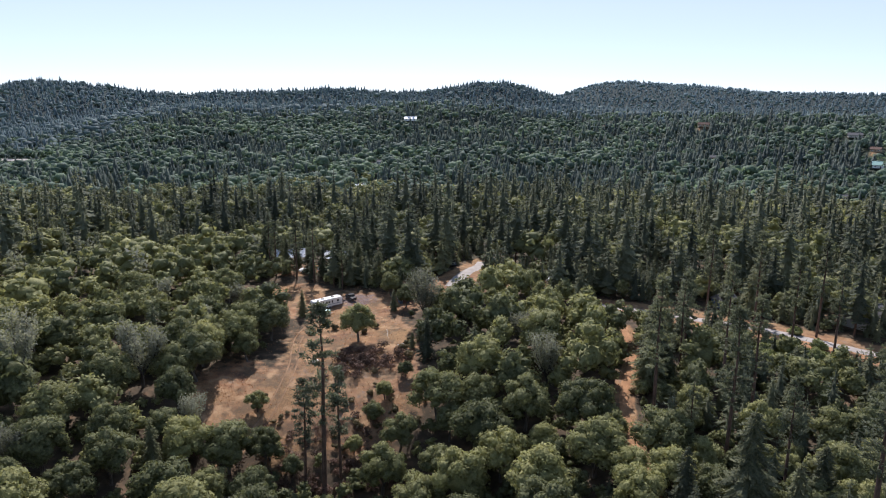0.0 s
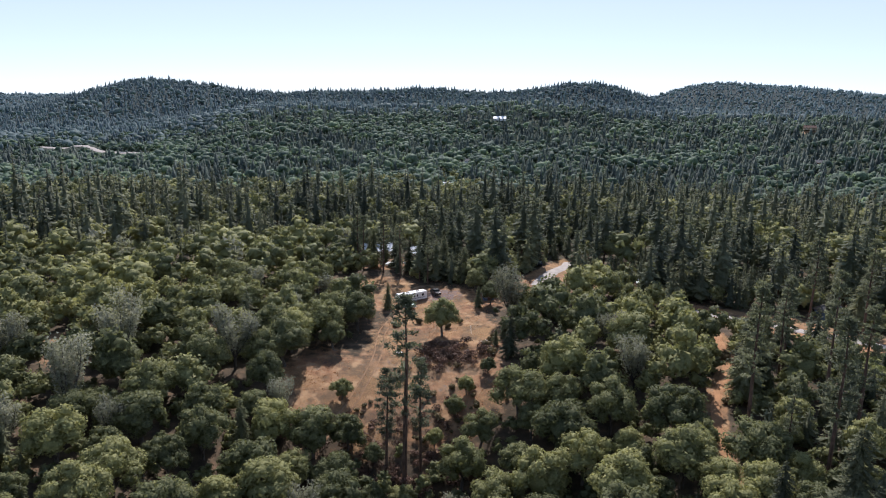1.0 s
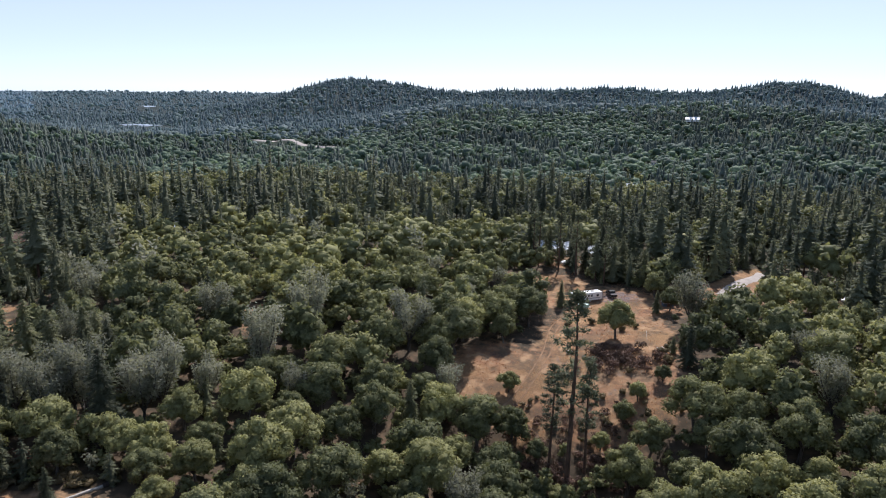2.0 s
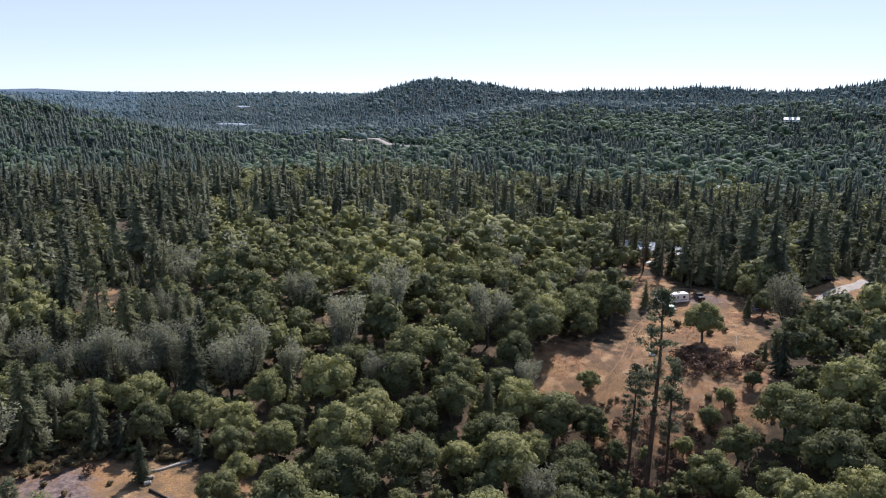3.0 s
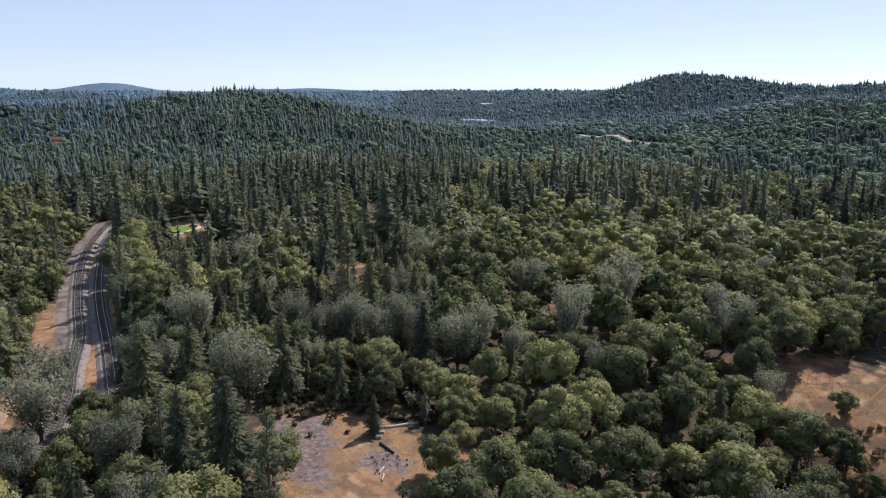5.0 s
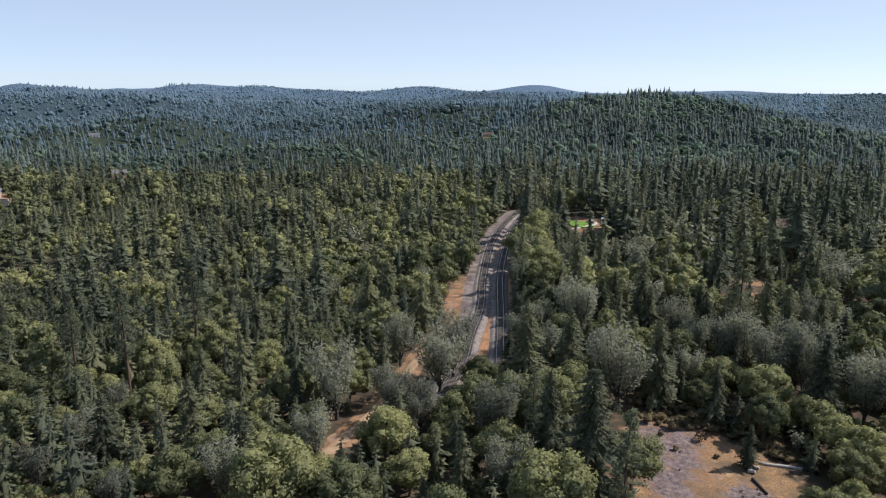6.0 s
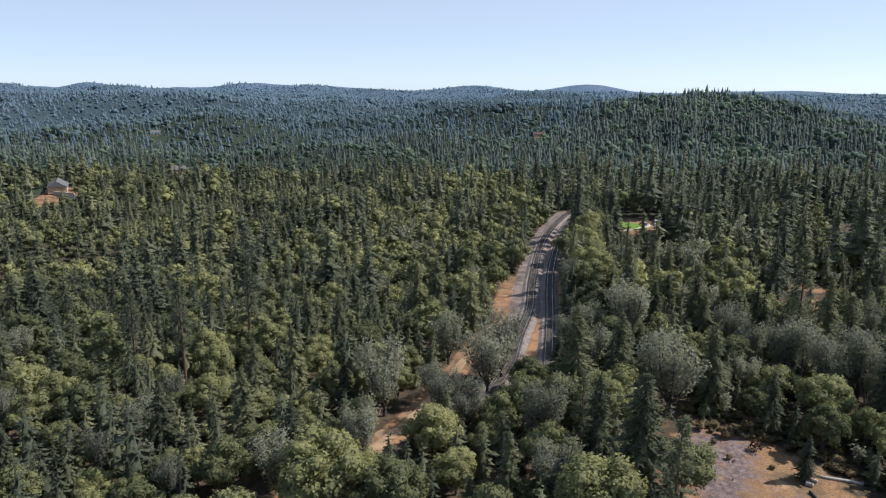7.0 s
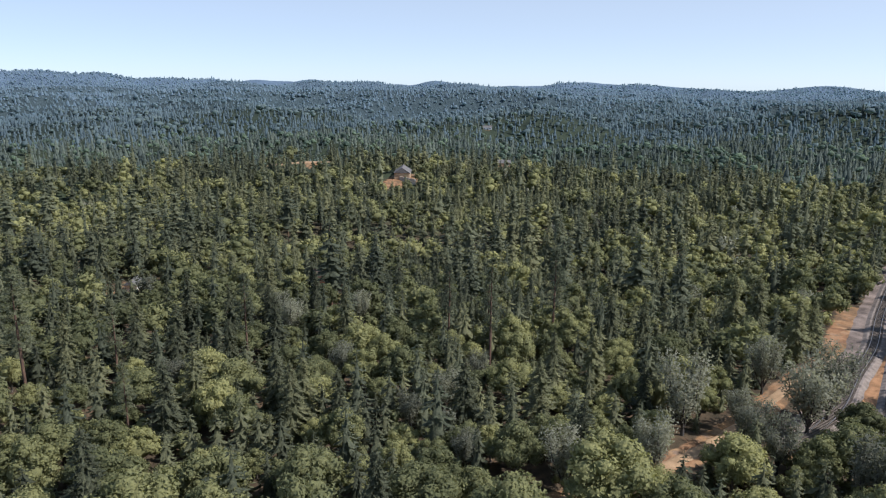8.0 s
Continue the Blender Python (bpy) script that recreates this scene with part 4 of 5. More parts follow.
def spaced(x, y, reach, taken, tight):
    """Which trees find room, taken one by one, crown beside crown."""
    cell, held, keep = 12.0, taken, np.zeros(len(x), bool)
    for i in range(len(x)):
        px, py, pr = x[i], y[i], reach[i]
        cx, cy = int(px // cell), int(py // cell)
        free = True
        for key in ((cx + u, cy + v) for u in (-1, 0, 1) for v in (-1, 0, 1)):
            for qx, qy, qr in held.get(key, ()):
                if (px - qx) ** 2 + (py - qy) ** 2 < (tight * (pr + qr)) ** 2:
                    free = False
                    break
            if not free:
                break
        if free:
            keep[i] = True
            held.setdefault((cx, cy), []).append((px, py, pr))
    return keep


def scatter():
    """Places, kinds and sizes of the trees, ring by ring."""
    girth = np.array([KINDS[n]["girth"] for n in names])
    taken, rows = {}, []
    for n, kind in enumerate(names):
        for hx, hy, hs in HEROES[kind]:
            taken.setdefault((int(hx // 12), int(hy // 12)), []).append((hx, hy, hs * girth[n] * 0.8))
    for r0, r1, cell, tight in ((10, 64, 7.5, 0.7), (72, 440, 4.0, 0.80), (72, 270, 3.0, 0.62), (440, 900, 8.0, 0), (900, 1700, 8.8, 0), (1700, 2700, 11.5, 0), (2700, 4300, 18.0, 0)):
        g = np.arange(-r1, r1, cell)
        x, y = np.meshgrid(g, g)
        x = (x + RNG.uniform(-0.48, 0.48, x.shape) * cell).ravel()
        y = (y + RNG.uniform(-0.48, 0.48, y.shape) * cell).ravel()
        r = np.hypot(x, y)
        a = np.degrees(np.arctan2(-x, y))
        seen = (a > -37) & (a < 147)
        back = ~seen & (RNG.random(x.shape) < 0.06) & (r < 700)
        ok = (r >= r0) & (r < r1) & (seen | back)
        x, y = x[ok], y[ok]
        mix, dense = zone(x, y)
        if r0 > 1600:
            dense = dense * np.clip(0.85 + ground_z(x, y) / 60, 0.6, 1.0)      # the slopes that rise show their trees, the flats hide most
        if tight:
            dense = 0.55 + 0.45 * dense
        keep = (RNG.random(len(x)) < dense) & open_to(x, y)
        x, y, mix = x[keep], y[keep], mix[keep]
        r = np.hypot(x, y)
        if r0 < 50:
            mix = np.zeros_like(mix) + (1.0, 0.0, 0.0, 0.0)
        kind = (RNG.random(len(x))[:, None] > np.cumsum(mix, 1)).sum(1).clip(0, 3)
        size = size_of(x, y, r, kind)
        if tight:
            under = len(rows) == 2      # young growth fills the gaps
            if under:
                size = np.where(kind == 0, RNG.uniform(0.22, 0.5, len(x)), np.minimum(size, RNG.uniform(0.2, 0.45, len(x))))
            order = RNG.permutation(len(x))
            x, y, r, kind, size = x[order], y[order], r[order], kind[order], size[order]
            ok = spaced(x, y, size * girth[kind], taken, tight)
            x, y, r, kind, size = x[ok], y[ok], r[ok], kind[ok], size[ok]
        rows.append(np.stack([x, y, r, kind, size], 1))
    return np.concatenate(rows)


TREES = scatter()


def stuff(name, label, mat, protos, spots, spread=1.0):
    """Many trees in one mesh."""
    verts, faces, tones, softs, base = [], [], [], [], 0
    for pick in range(len(protos)):
        v, f, *soft = protos[pick]
        mine = spots[np.arange(len(spots)) % len(protos) == pick]
        if not len(mine):
            continue
        n = len(mine)
        ang = RNG.uniform(0, 6.283, n)
        c, s, k = np.cos(ang), np.sin(ang), mine[:, 3]
        wide = k * RNG.uniform(0.88, 1.15, n) * spread
        px = (v[None, :, 0] * c[:, None] - v[None, :, 1] * s[:, None]) * wide[:, None] + mine[:, 0, None]
        py = (v[None, :, 0] * s[:, None] + v[None, :, 1] * c[:, None]) * wide[:, None] + mine[:, 1, None]
        pz = v[None, :, 2] * k[:, None] + mine[:, 2, None]
        verts.append(np.stack([px, py, pz], -1).reshape(-1, 3))
        faces.append((f[None] + (np.arange(n) * len(v))[:, None, None]).reshape(-1, 3) + base)
        if soft:
            nx, ny, nz = soft[0].T
            softs.append(np.stack([nx * c[:, None] - ny * s[:, None], nx * s[:, None] + ny * c[:, None], np.broadcast_to(nz, (n, len(v)))], -1).reshape(-1, 3))
        patch = 0.5 + 0.45 * swell(mine[:, 0], mine[:, 1], 75, 15) + 0.35 * swell(mine[:, 0], mine[:, 1], 260, 16)
        tones.append(np.repeat(np.clip(patch + RNG.normal(0, 0.22, n), 0.01, 0.99), len(v)))
        base += n * len(v)
    me = mesh_from(name, np.concatenate(verts), np.concatenate(faces), mat, np.concatenate(tones), smooth=True, soft=np.concatenate(softs) if softs else None)
    return tagged(new(name, me), label, "trees", kind="stuff")


def plant():
    trunks = []
    for k, kind in enumerate(names):
        spec = KINDS[kind]
        mine = TREES[TREES[:, 3] == k]
        mine = mine[np.argsort(mine[:, 2])]
        mine, size = mine[:, :4], mine[:, 4]
        heroes = np.array(HEROES[kind])
        first = np.stack([heroes[:, 0], heroes[:, 1], np.zeros(len(heroes)), np.full(len(heroes), k)], 1)
        mine, size = np.concatenate([first, mine]), np.concatenate([heroes[:, 2], size])
        z = ground_z(mine[:, 0], mine[:, 1])
        spots = np.stack([mine[:, 0], mine[:, 1], z - 0.15, size], 1)
        r = mine[:, 2] * np.where(mine[:, 2] > 300, RNG.uniform(0.87, 1.13, len(mine)), 1.0)
        a = np.degrees(np.arctan2(-mine[:, 0], mine[:, 1]))
        inview = (a > -38) & (a < 148)
        young = (size < 0.55) & (r > 0)
        near = np.flatnonzero((r < 185) & ((r > 66) | (r == 0)) & inview & ~young)[:290]
        protos = [thing_tree(spec["name"], spec["label"], build(), spec["leaf"], spec["wood"], spec["group"]) for build in spec["near"]]
        for n, i in enumerate(near):
            m = pose(*spots[i, :3], 0, 0, RNG.uniform(0, 360)) @ Matrix.Diagonal((*(spots[i, 3] * RNG.uniform(0.9, 1.12, 2)), spots[i, 3], 1))
            ob = protos[n] if n < len(protos) else copy_thing(protos[n % len(protos)], Matrix())
            ob.matrix_basis = m
        kept = np.where((a < 52) & (r > 1250), 1250 + (r - 1250) * 0.36, np.where(a > 72, 1.22 * r, r))      # distance that picks the haze tint: weaker ahead, stronger to the left
        rest = np.ones(len(mine), bool)
        rest[near] = False
        base = spec["name"].replace("_tree", "")
        edge = np.where((a < 60) | (a > 84), 560, 480)
        middle = 300 if kind == "pine" else 230
        for band, builds in (((r < middle), [join(spec["mid"]()[1]) for _ in range(8)]), ((r >= middle) & (r < edge), [join(spec["low"]()[1]) for _ in range(10)])):
            if (rest & band & ~young).any():
                stuff(base + "_wood", "dense stand of " + spec["group"], spec["leaf"], builds, spots[rest & band & ~young])
        if (young & (r < 440)).any():
            stuff("young_" + base + "_growth", "young growth between the " + spec["group"], spec["leaf"], [join(spec["young"]()[1]) for _ in range(8)], spots[young & (r < 440)])
        rest &= ~(young & (r < 440))
        if kind in ("pine", "fir"):
            trunks.append(spots[rest & (r < 400)] * (1, 1, 1, spec["tall"]))
        # each farther stand gets a bluer leaf colour, haze painted in by band
        for band, stand, leaf in (((r >= edge) & (kept < 1250), "distant_", spec["far"]), ((kept >= 1250) & (kept < 1900), "ridge_", spec["ridge"]), ((kept >= 1900) & (kept < 2700), "hill_", M_WOODS_HILL_HAZE), (kept >= 2700, "blue_", M_WOODS_HAZE)):
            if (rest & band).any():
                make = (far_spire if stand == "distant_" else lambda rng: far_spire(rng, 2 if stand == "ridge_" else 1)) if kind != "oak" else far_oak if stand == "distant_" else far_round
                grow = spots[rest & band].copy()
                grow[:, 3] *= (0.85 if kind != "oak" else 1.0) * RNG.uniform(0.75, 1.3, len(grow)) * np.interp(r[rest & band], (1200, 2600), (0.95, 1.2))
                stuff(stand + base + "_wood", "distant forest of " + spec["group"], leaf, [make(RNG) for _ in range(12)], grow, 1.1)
    stem = tube([(0, 0, -0.02), (0, 0, 0.5), (0, 0, 0.94)], [0.0135, 0.010, 0.003], 4)
    stuff("tree_trunks", "bare brown trunks of the forest conifers", M_BARK, [stem], np.concatenate(trunks))


plant()


# ---- ways ----
def ribbon(name, line, half, mat, label, lift=0.06, ragged=0.0, category="track", across=6, camber=0.0, flat=None):
    """A strip of ground along a line, with ragged edges and skirts."""
    rng = np.random.default_rng(len(line) + int(half * 10))
    verts, faces = [], []
    n = len(line)
    for i, (x, y) in enumerate(line):
        ax, ay = line[max(i - 1, 0)]
        bx, by = line[min(i + 1, n - 1)]
        d = math.hypot(bx - ax, by - ay)
        nx, ny = (by - ay) / d, -(bx - ax) / d
        l, r = half * (1 + rng.uniform(-ragged, ragged)), half * (1 + rng.uniform(-ragged, ragged))
        for k in range(across + 1):
            u = k / across
            o = -l + (l + r) * u
            px, py = x + nx * o, y + ny * o
            g = float(ground_z(px, py)) if flat is None else flat
            side = k in (0, across)
            verts.append((px, py, g - 0.25 if side else g + lift + camber * (1 - (2 * u - 1) ** 2)))
    w = across + 1
    for i in range(n - 1):
        for k in range(across):
            faces.append((i * w + k, i * w + k + 1, (i + 1) * w + k + 1, (i + 1) * w + k))
    return tagged(new(name, mesh_from(name, verts, faces, mat, smooth=True)), label, category, kind="structure")


def resample(line, gap):
    out, left = [], 0.0
    for (ax, ay), (bx, by) in zip(line[:-1], line[1:]):
        d = math.hypot(bx - ax, by - ay)
        s = left
        while s < d:
            out.append((ax + (bx - ax) * s / d, ay + (by - ay) * s / d, math.atan2(by - ay, bx - ax)))
            s += gap
        left = s - d
    return out


def offset(line, off):
    return [(x + math.sin(a) * off, y - math.cos(a) * off) for x, y, a in resample(line, 3.0)]


def railway(line, label, bed_z):
    """One line of rails on its ballast: a raised bed, sleepers and two steel rails."""
    base = tagged(new("railway_track"), label, "railway", "railway tracks")
    at = resample(line, 2.5)
    verts, faces = [], []
    prof = ((-3.2, -0.35), (-1.75, 0.42), (1.75, 0.42), (3.2, -0.35))
    for x, y, a in at:
        for o, h in prof:
            verts.append((x + math.sin(a) * o, y - math.cos(a) * o, bed_z + h))
    for i in range(len(at) - 1):
        for k in range(3):
            faces.append((i * 4 + k, i * 4 + k + 1, i * 4 + k + 5, i * 4 + k + 4))
    new("ballast_bed", mesh_from("ballast_bed", verts, faces, M_BALLAST)).parent = base
    verts, faces = [], []
    for x, y, a in resample(line, 0.62):
        c, s, b = math.cos(a), math.sin(a), len(verts)
        for dz in (0.40, 0.54):
            for u, v in ((-0.12, -1.3), (0.12, -1.3), (0.12, 1.3), (-0.12, 1.3)):
                verts.append((x + c * u - s * v, y + s * u + c * v, bed_z + dz))
        faces += [(b + 4, b + 5, b + 6, b + 7), (b, b + 1, b + 5, b + 4), (b + 1, b + 2, b + 6, b + 5), (b + 2, b + 3, b + 7, b + 6), (b + 3, b, b + 4, b + 7)]
    tagged(new("sleeper_bed", mesh_from("sleeper_bed", verts, faces, M_SLEEPER)), kind="stuff").parent = base
    for o in (-0.75, 0.75):
        verts, faces = [], []
        for x, y, a in at:
            for w, h in ((-0.07, 0.5), (-0.045, 0.70), (0.045, 0.70), (0.07, 0.5)):
                verts.append((x + math.sin(a) * (o + w), y - math.cos(a) * (o + w), bed_z + h))
        for i in range(len(at) - 1):
            for k in range(3):
                faces.append((i * 4 + k, i * 4 + k + 1, i * 4 + k + 5, i * 4 + k + 4))
        new("rail", mesh_from("rail", verts, faces, M_RAIL)).parent = base
    return base


ribbon("gravel_yard", offset(LEFT_TRACK, -2.2), 4.0, M_GRAVEL, "grey gravel apron beside the railway", 0.10, 0.12, "gravel")
ribbon("dirt_strip", [((ax + bx) / 2, (ay + by) / 2) for (ax, ay), (bx, by) in zip(offset(LEFT_TRACK, 4.0), offset(LEFT_TRACK, 4.6))], 1.9, M_ORANGE, "orange soil strip between the two tracks", 0.14, 0.3, "soil")
railway(LEFT_TRACK, "curved railway line on pale grey ballast", -1.05)
railway(RIGHT_TRACK, "shaded railway line below the cut bank", -1.05)
ribbon("sand_track", SAND_TRACK[:62], 1.4, M_SAND, "sandy dirt track along the railway", 0.16, 0.2)
ribbon("dirt_path", FOOT_TRACK, 1.3, M_ORANGE, "orange dirt path through the brush", 0.14, 0.25)
ribbon("lane", LANE, 2.6, M_TAR, "pale dusty lane under the pines", 0.14, 0.1, "lane")
ribbon("verge", offset(LANE, 5.0), 3.4, M_ORANGE, "orange dirt verge beside the lane", 0.10, 0.2, "verge")
ribbon("driveway", DRIVE, 3.0, M_TAR, "pale concrete driveway loop", 0.14, 0.08, "driveway")
for off in (-1.0, 1.0):
    ribbon("wheel_rut", offset(TRAIL, off), 0.35, M_RUT, "worn wheel rut across the dry slope", 0.07, 0.3, "rut", 4)
for ax, ay, bx, by, rise, c in REACHES[:2]:
    ribbon("far_road", [(ax + (bx - ax) * u / 9, ay + (by - ay) * u / 9) for u in range(10)], 6.5, M_TAR, "pale highway between the distant woods", 0.5, 0.05, "road")
for ax, ay, bx, by, rise, c in REACHES[2:]:
    ribbon("river", [(ax + (bx - ax) * u / 9, ay + (by - ay) * u / 9) for u in range(10)], 24, M_WATER, "pale shining stretch of river water", 0.8, 0.15, "water")


# ---- things ----
def part(name, bm, mat, parent, label=""):
    me = bpy.data.meshes.new(name)
    bm.to_mesh(me)
    bm.free()
    me.materials.append(mat)
    ob = new(name, me)
    ob.parent = parent
    if label:
        tagged(ob, label)
    return ob


def box(c, s, bevel=0.0, turn=0.0, bm=None):
    bm = bm or bmesh.new()
    made = bmesh.ops.create_cube(bm, size=1, matrix=Matrix.Translation(c) @ Matrix.Rotation(turn, 4, "Z") @ Matrix.Diagonal((*s, 1)))
    if bevel:
        edges = list({e for v in made["verts"] for e in v.link_edges})
        bmesh.ops.bevel(bm, geom=edges, offset=bevel, segments=2, profile=0.6, affect="EDGES")
    return bm


def wheel_bm(c, radius, wide, axis="Y"):
    bm = bmesh.new()
    turn = Matrix.Rotation(radians(90), 4, "X" if axis == "Y" else "Y")
    bmesh.ops.create_cone(bm, cap_ends=True, segments=16, radius1=radius, radius2=radius, depth=wide, matrix=Matrix.Translation(c) @ turn)
    bmesh.ops.bevel(bm, geom=[e for e in bm.edges if e.calc_face_angle(0) > 1], offset=0.04, segments=2, affect="EDGES")
    return bm


def place(name, label, category, x, y, turn, group="", lift=0.0):
    base = tagged(new(name), label, category, group)
    base.matrix_basis = pose(x, y, float(ground_z(x, y)) + lift, 0, 0, turn)
    return base


def extrude_profile(points, wide, bevel=0.05):
    """A closed side view in x and z, drawn out across y."""
    bm = bmesh.new()
    f = bm.faces.new([bm.verts.new((px, -wide / 2, pz)) for px, pz in points])
    ext = bmesh.ops.extrude_face_region(bm, geom=[f])
    bmesh.ops.translate(bm, verts=[v for v in ext["geom"] if isinstance(v, bmesh.types.BMVert)], vec=(0, wide, 0))
    bmesh.ops.recalc_face_normals(bm, faces=bm.faces)
    if bevel:
        bmesh.ops.bevel(bm, geom=list(bm.edges), offset=bevel, segments=2, affect="EDGES")
    return bm


def travel_trailer(x, y, turn, label, long=10.5, group=""):
    """A long white caravan on two axles."""
    t = place("travel_trailer", label, "caravan", x, y, turn, group, 0.12)
    h = long / 2
    part("body", extrude_profile([(-h, 0.75), (-h + 0.25, 0.6), (h - 0.9, 0.6), (h - 0.1, 1.3), (h, 2.0), (h - 0.35, 3.05), (-h + 0.1, 3.05), (-h, 2.9)], 2.5, 0.06), M_WHITE, t)
    part("rear_cap", box((-h - 0.03, 0, 1.75), (0.08, 2.3, 1.9), 0.03), M_GREYPAINT, t, "grey end wall")
    part("skirt", box((0, 0, 0.62), (long * 0.9, 2.42, 0.3), 0.03), M_GREYPAINT, t)
    for side in (-1, 1):
        for k, wx in enumerate((-0.34, -0.14, -0.04, 0.06, 0.3)):
            w = part("window", box((wx * long, side * 1.26, 2.05), (0.75 if k in (0, 4) else 0.5, 0.06, 0.75), 0.015), M_BLACK, t, "dark window")
            part("pane", box((wx * long, side * 1.3, 2.05), (0.62 if k in (0, 4) else 0.38, 0.02, 0.62)), M_GLASS, w)
        part("stripe", box((0, side * 1.262, 1.25), (long * 0.86, 0.03, 0.22)), M_GREYPAINT, t, "grey stripe")
        for wx in (-0.7, 0.25):
            w = part("wheel", wheel_bm((wx - 0.3, side * 1.08, 0.36), 0.36, 0.24), M_RUBBER, t)
            part("rim", wheel_bm((wx - 0.3, side * 1.2, 0.36), 0.2, 0.06), M_ROOF_WHITE, w)
    part("door", box((0.18 * long, -1.27, 1.65), (0.7, 0.06, 1.8), 0.02), M_ROOF_WHITE, t, "pale entrance door")
    for ux in (-2.4, 1.3):
        part("roof_unit", box((ux, 0, 3.2), (0.95, 0.7, 0.3), 0.08), M_CONCRETE, t, "grey roof cooling unit")
    part("roof_hatch", box((3.2, 0.3, 3.11), (0.5, 0.5, 0.14), 0.03), M_GLASS, t)
    part("hitch", box((h + 0.6, 0, 0.6), (1.4, 0.18, 0.14), 0.02), M_BLACK, t)
    return t


def pickup(x, y, turn, label, paint, bed=True, group=""):
    """A pickup truck or, with no bed, a car."""
    t = place("pickup_truck" if bed else "parked_car", label, "truck" if bed else "car", x, y, turn, group, 0.1)
    if bed:
        side = [(-2.7, 0.5), (2.6, 0.5), (2.7, 0.95), (2.5, 1.12), (1.1, 1.2), (0.45, 1.85), (-0.85, 1.88), (-1.05, 1.22), (-2.7, 1.2)]
    else:
        side = [(-2.2, 0.45), (2.2, 0.45), (2.28, 0.8), (1.9, 0.98), (1.0, 1.05), (0.3, 1.5), (-1.2, 1.52), (-2.0, 1.08), (-2.25, 1.0)]
    part("body", extrude_profile(side, 1.85, 0.06), paint, t)
    top = 1.52 if bed else 1.25
    for s in (-1, 1):
        part("window", box((-0.25, s * 0.92, top), (1.15, 0.06, 0.42), 0.02), M_GLASS, t)
        part("headlight", box((2.62 if bed else 2.2, s * 0.65, 0.85), (0.12, 0.35, 0.18), 0.03), M_ROOF_WHITE, t)
        for wx in (-1.65, 1.7) if bed else (-1.4, 1.4):
            w = part("wheel", wheel_bm((wx, s * 0.85, 0.36), 0.36, 0.24), M_RUBBER, t)
            part("rim", wheel_bm((wx, s * 0.97, 0.36), 0.2, 0.04), M_ROOF_WHITE, w)
    part("windscreen", box((0.82 if bed else 0.7, 0, top + 0.0), (0.08, 1.5, 0.5), 0.02), M_GLASS, t)
    if bed:
        part("load_bed", box((-1.85, 0, 1.16), (1.5, 1.55, 0.12), 0.02), M_BLACK, t)
    return t


def house(x, y, turn, long, deep, high, wall, roof, label, hip=False, pitch=0.35, name="house", chimney=False, group=""):
    """A house with walls, an overhanging roof, doors and framed windows."""
    t = place(name, label, name.replace("_", " "), x, y, turn, group, -0.1)
    part("wall", box((0, 0, high / 2), (long, deep, high), 0.03), wall, t)
    rise, eave = deep / 2 * pitch * 2, 0.6
    bm = bmesh.new()
    l, d = long / 2 + eave, deep / 2 + eave
    inner = l - (d if hip else 0)
    low, top = high - 0.05, high + rise
    vs = [bm.verts.new(p) for p in ((-l, -d, low), (l, -d, low), (l, d, low), (-l, d, low), (-inner, 0, top), (inner, 0, top))]
    for f in ((0, 1, 5, 4), (2, 3, 4, 5), (1, 2, 5), (3, 0, 4), (3, 2, 1, 0)):
        bm.faces.new([vs[k] for k in f])
    bmesh.ops.bevel(bm, geom=list(bm.edges), offset=0.06, segments=1, affect="EDGES")
    r = part("roof", bm, roof, t)
    part("ridge_cap", box((0, 0, top + 0.02), (inner * 2 + 0.1, 0.35, 0.12), 0.03), roof, r)
    if chimney:
        part("chimney", box((long * 0.22, 0.4, top + 0.25), (0.7, 0.7, 1.3), 0.03), M_CONCRETE, r)
    for side in (-1, 1):
        for u in (-0.32, 0.0, 0.3):
            if u == 0 and side < 0:
                part("door", box((0, -deep / 2 - 0.03, 1.05), (1.0, 0.1, 2.05), 0.02), M_ROOF_BROWN, t)
                continue
            w = part("window", box((u * long, side * (deep / 2 + 0.03), 1.6), (1.5, 0.1, 1.2), 0.02), M_WHITE, t, "white window frame")
            part("pane", box((u * long, side * (deep / 2 + 0.08), 1.6), (1.3, 0.03, 1.0)), M_GLASS, w)
    return t


def log(x0, y0, x1, y1, r0, r1, mat, label, lift=0.1):
    d = math.hypot(x1 - x0, y1 - y0)
    steps = 7
    pts, rad = [], []
    for i in range(steps):
        u = i / (steps - 1)
        px, py = x0 + (x1 - x0) * u, y0 + (y1 - y0) * u
        pts.append((px - x0 + 0.05 * math.sin(u * 7), py - y0, float(ground_z(px, py)) - float(ground_z(x0, y0))))
        rad.append(r0 + (r1 - r0) * u + 0.02 * math.sin(i * 2.3))
    v, f = tube(pts, rad, 8)
    v, n = np.concatenate([v, [pts[0], pts[-1]]]), len(v)
    caps = [(n, (k + 1) % 8, k) for k in range(8)] + [(n + 1, n - 8 + k, n - 8 + (k + 1) % 8) for k in range(8)]
    base = tagged(new("fallen_log", mesh_from("fallen_log", v, np.concatenate([f, caps]), mat, smooth=True)), label, "log", "logs on the cleared pad")
    base.matrix_basis = pose(x0, y0, float(ground_z(x0, y0)) + r0 * 0.8)
    return base


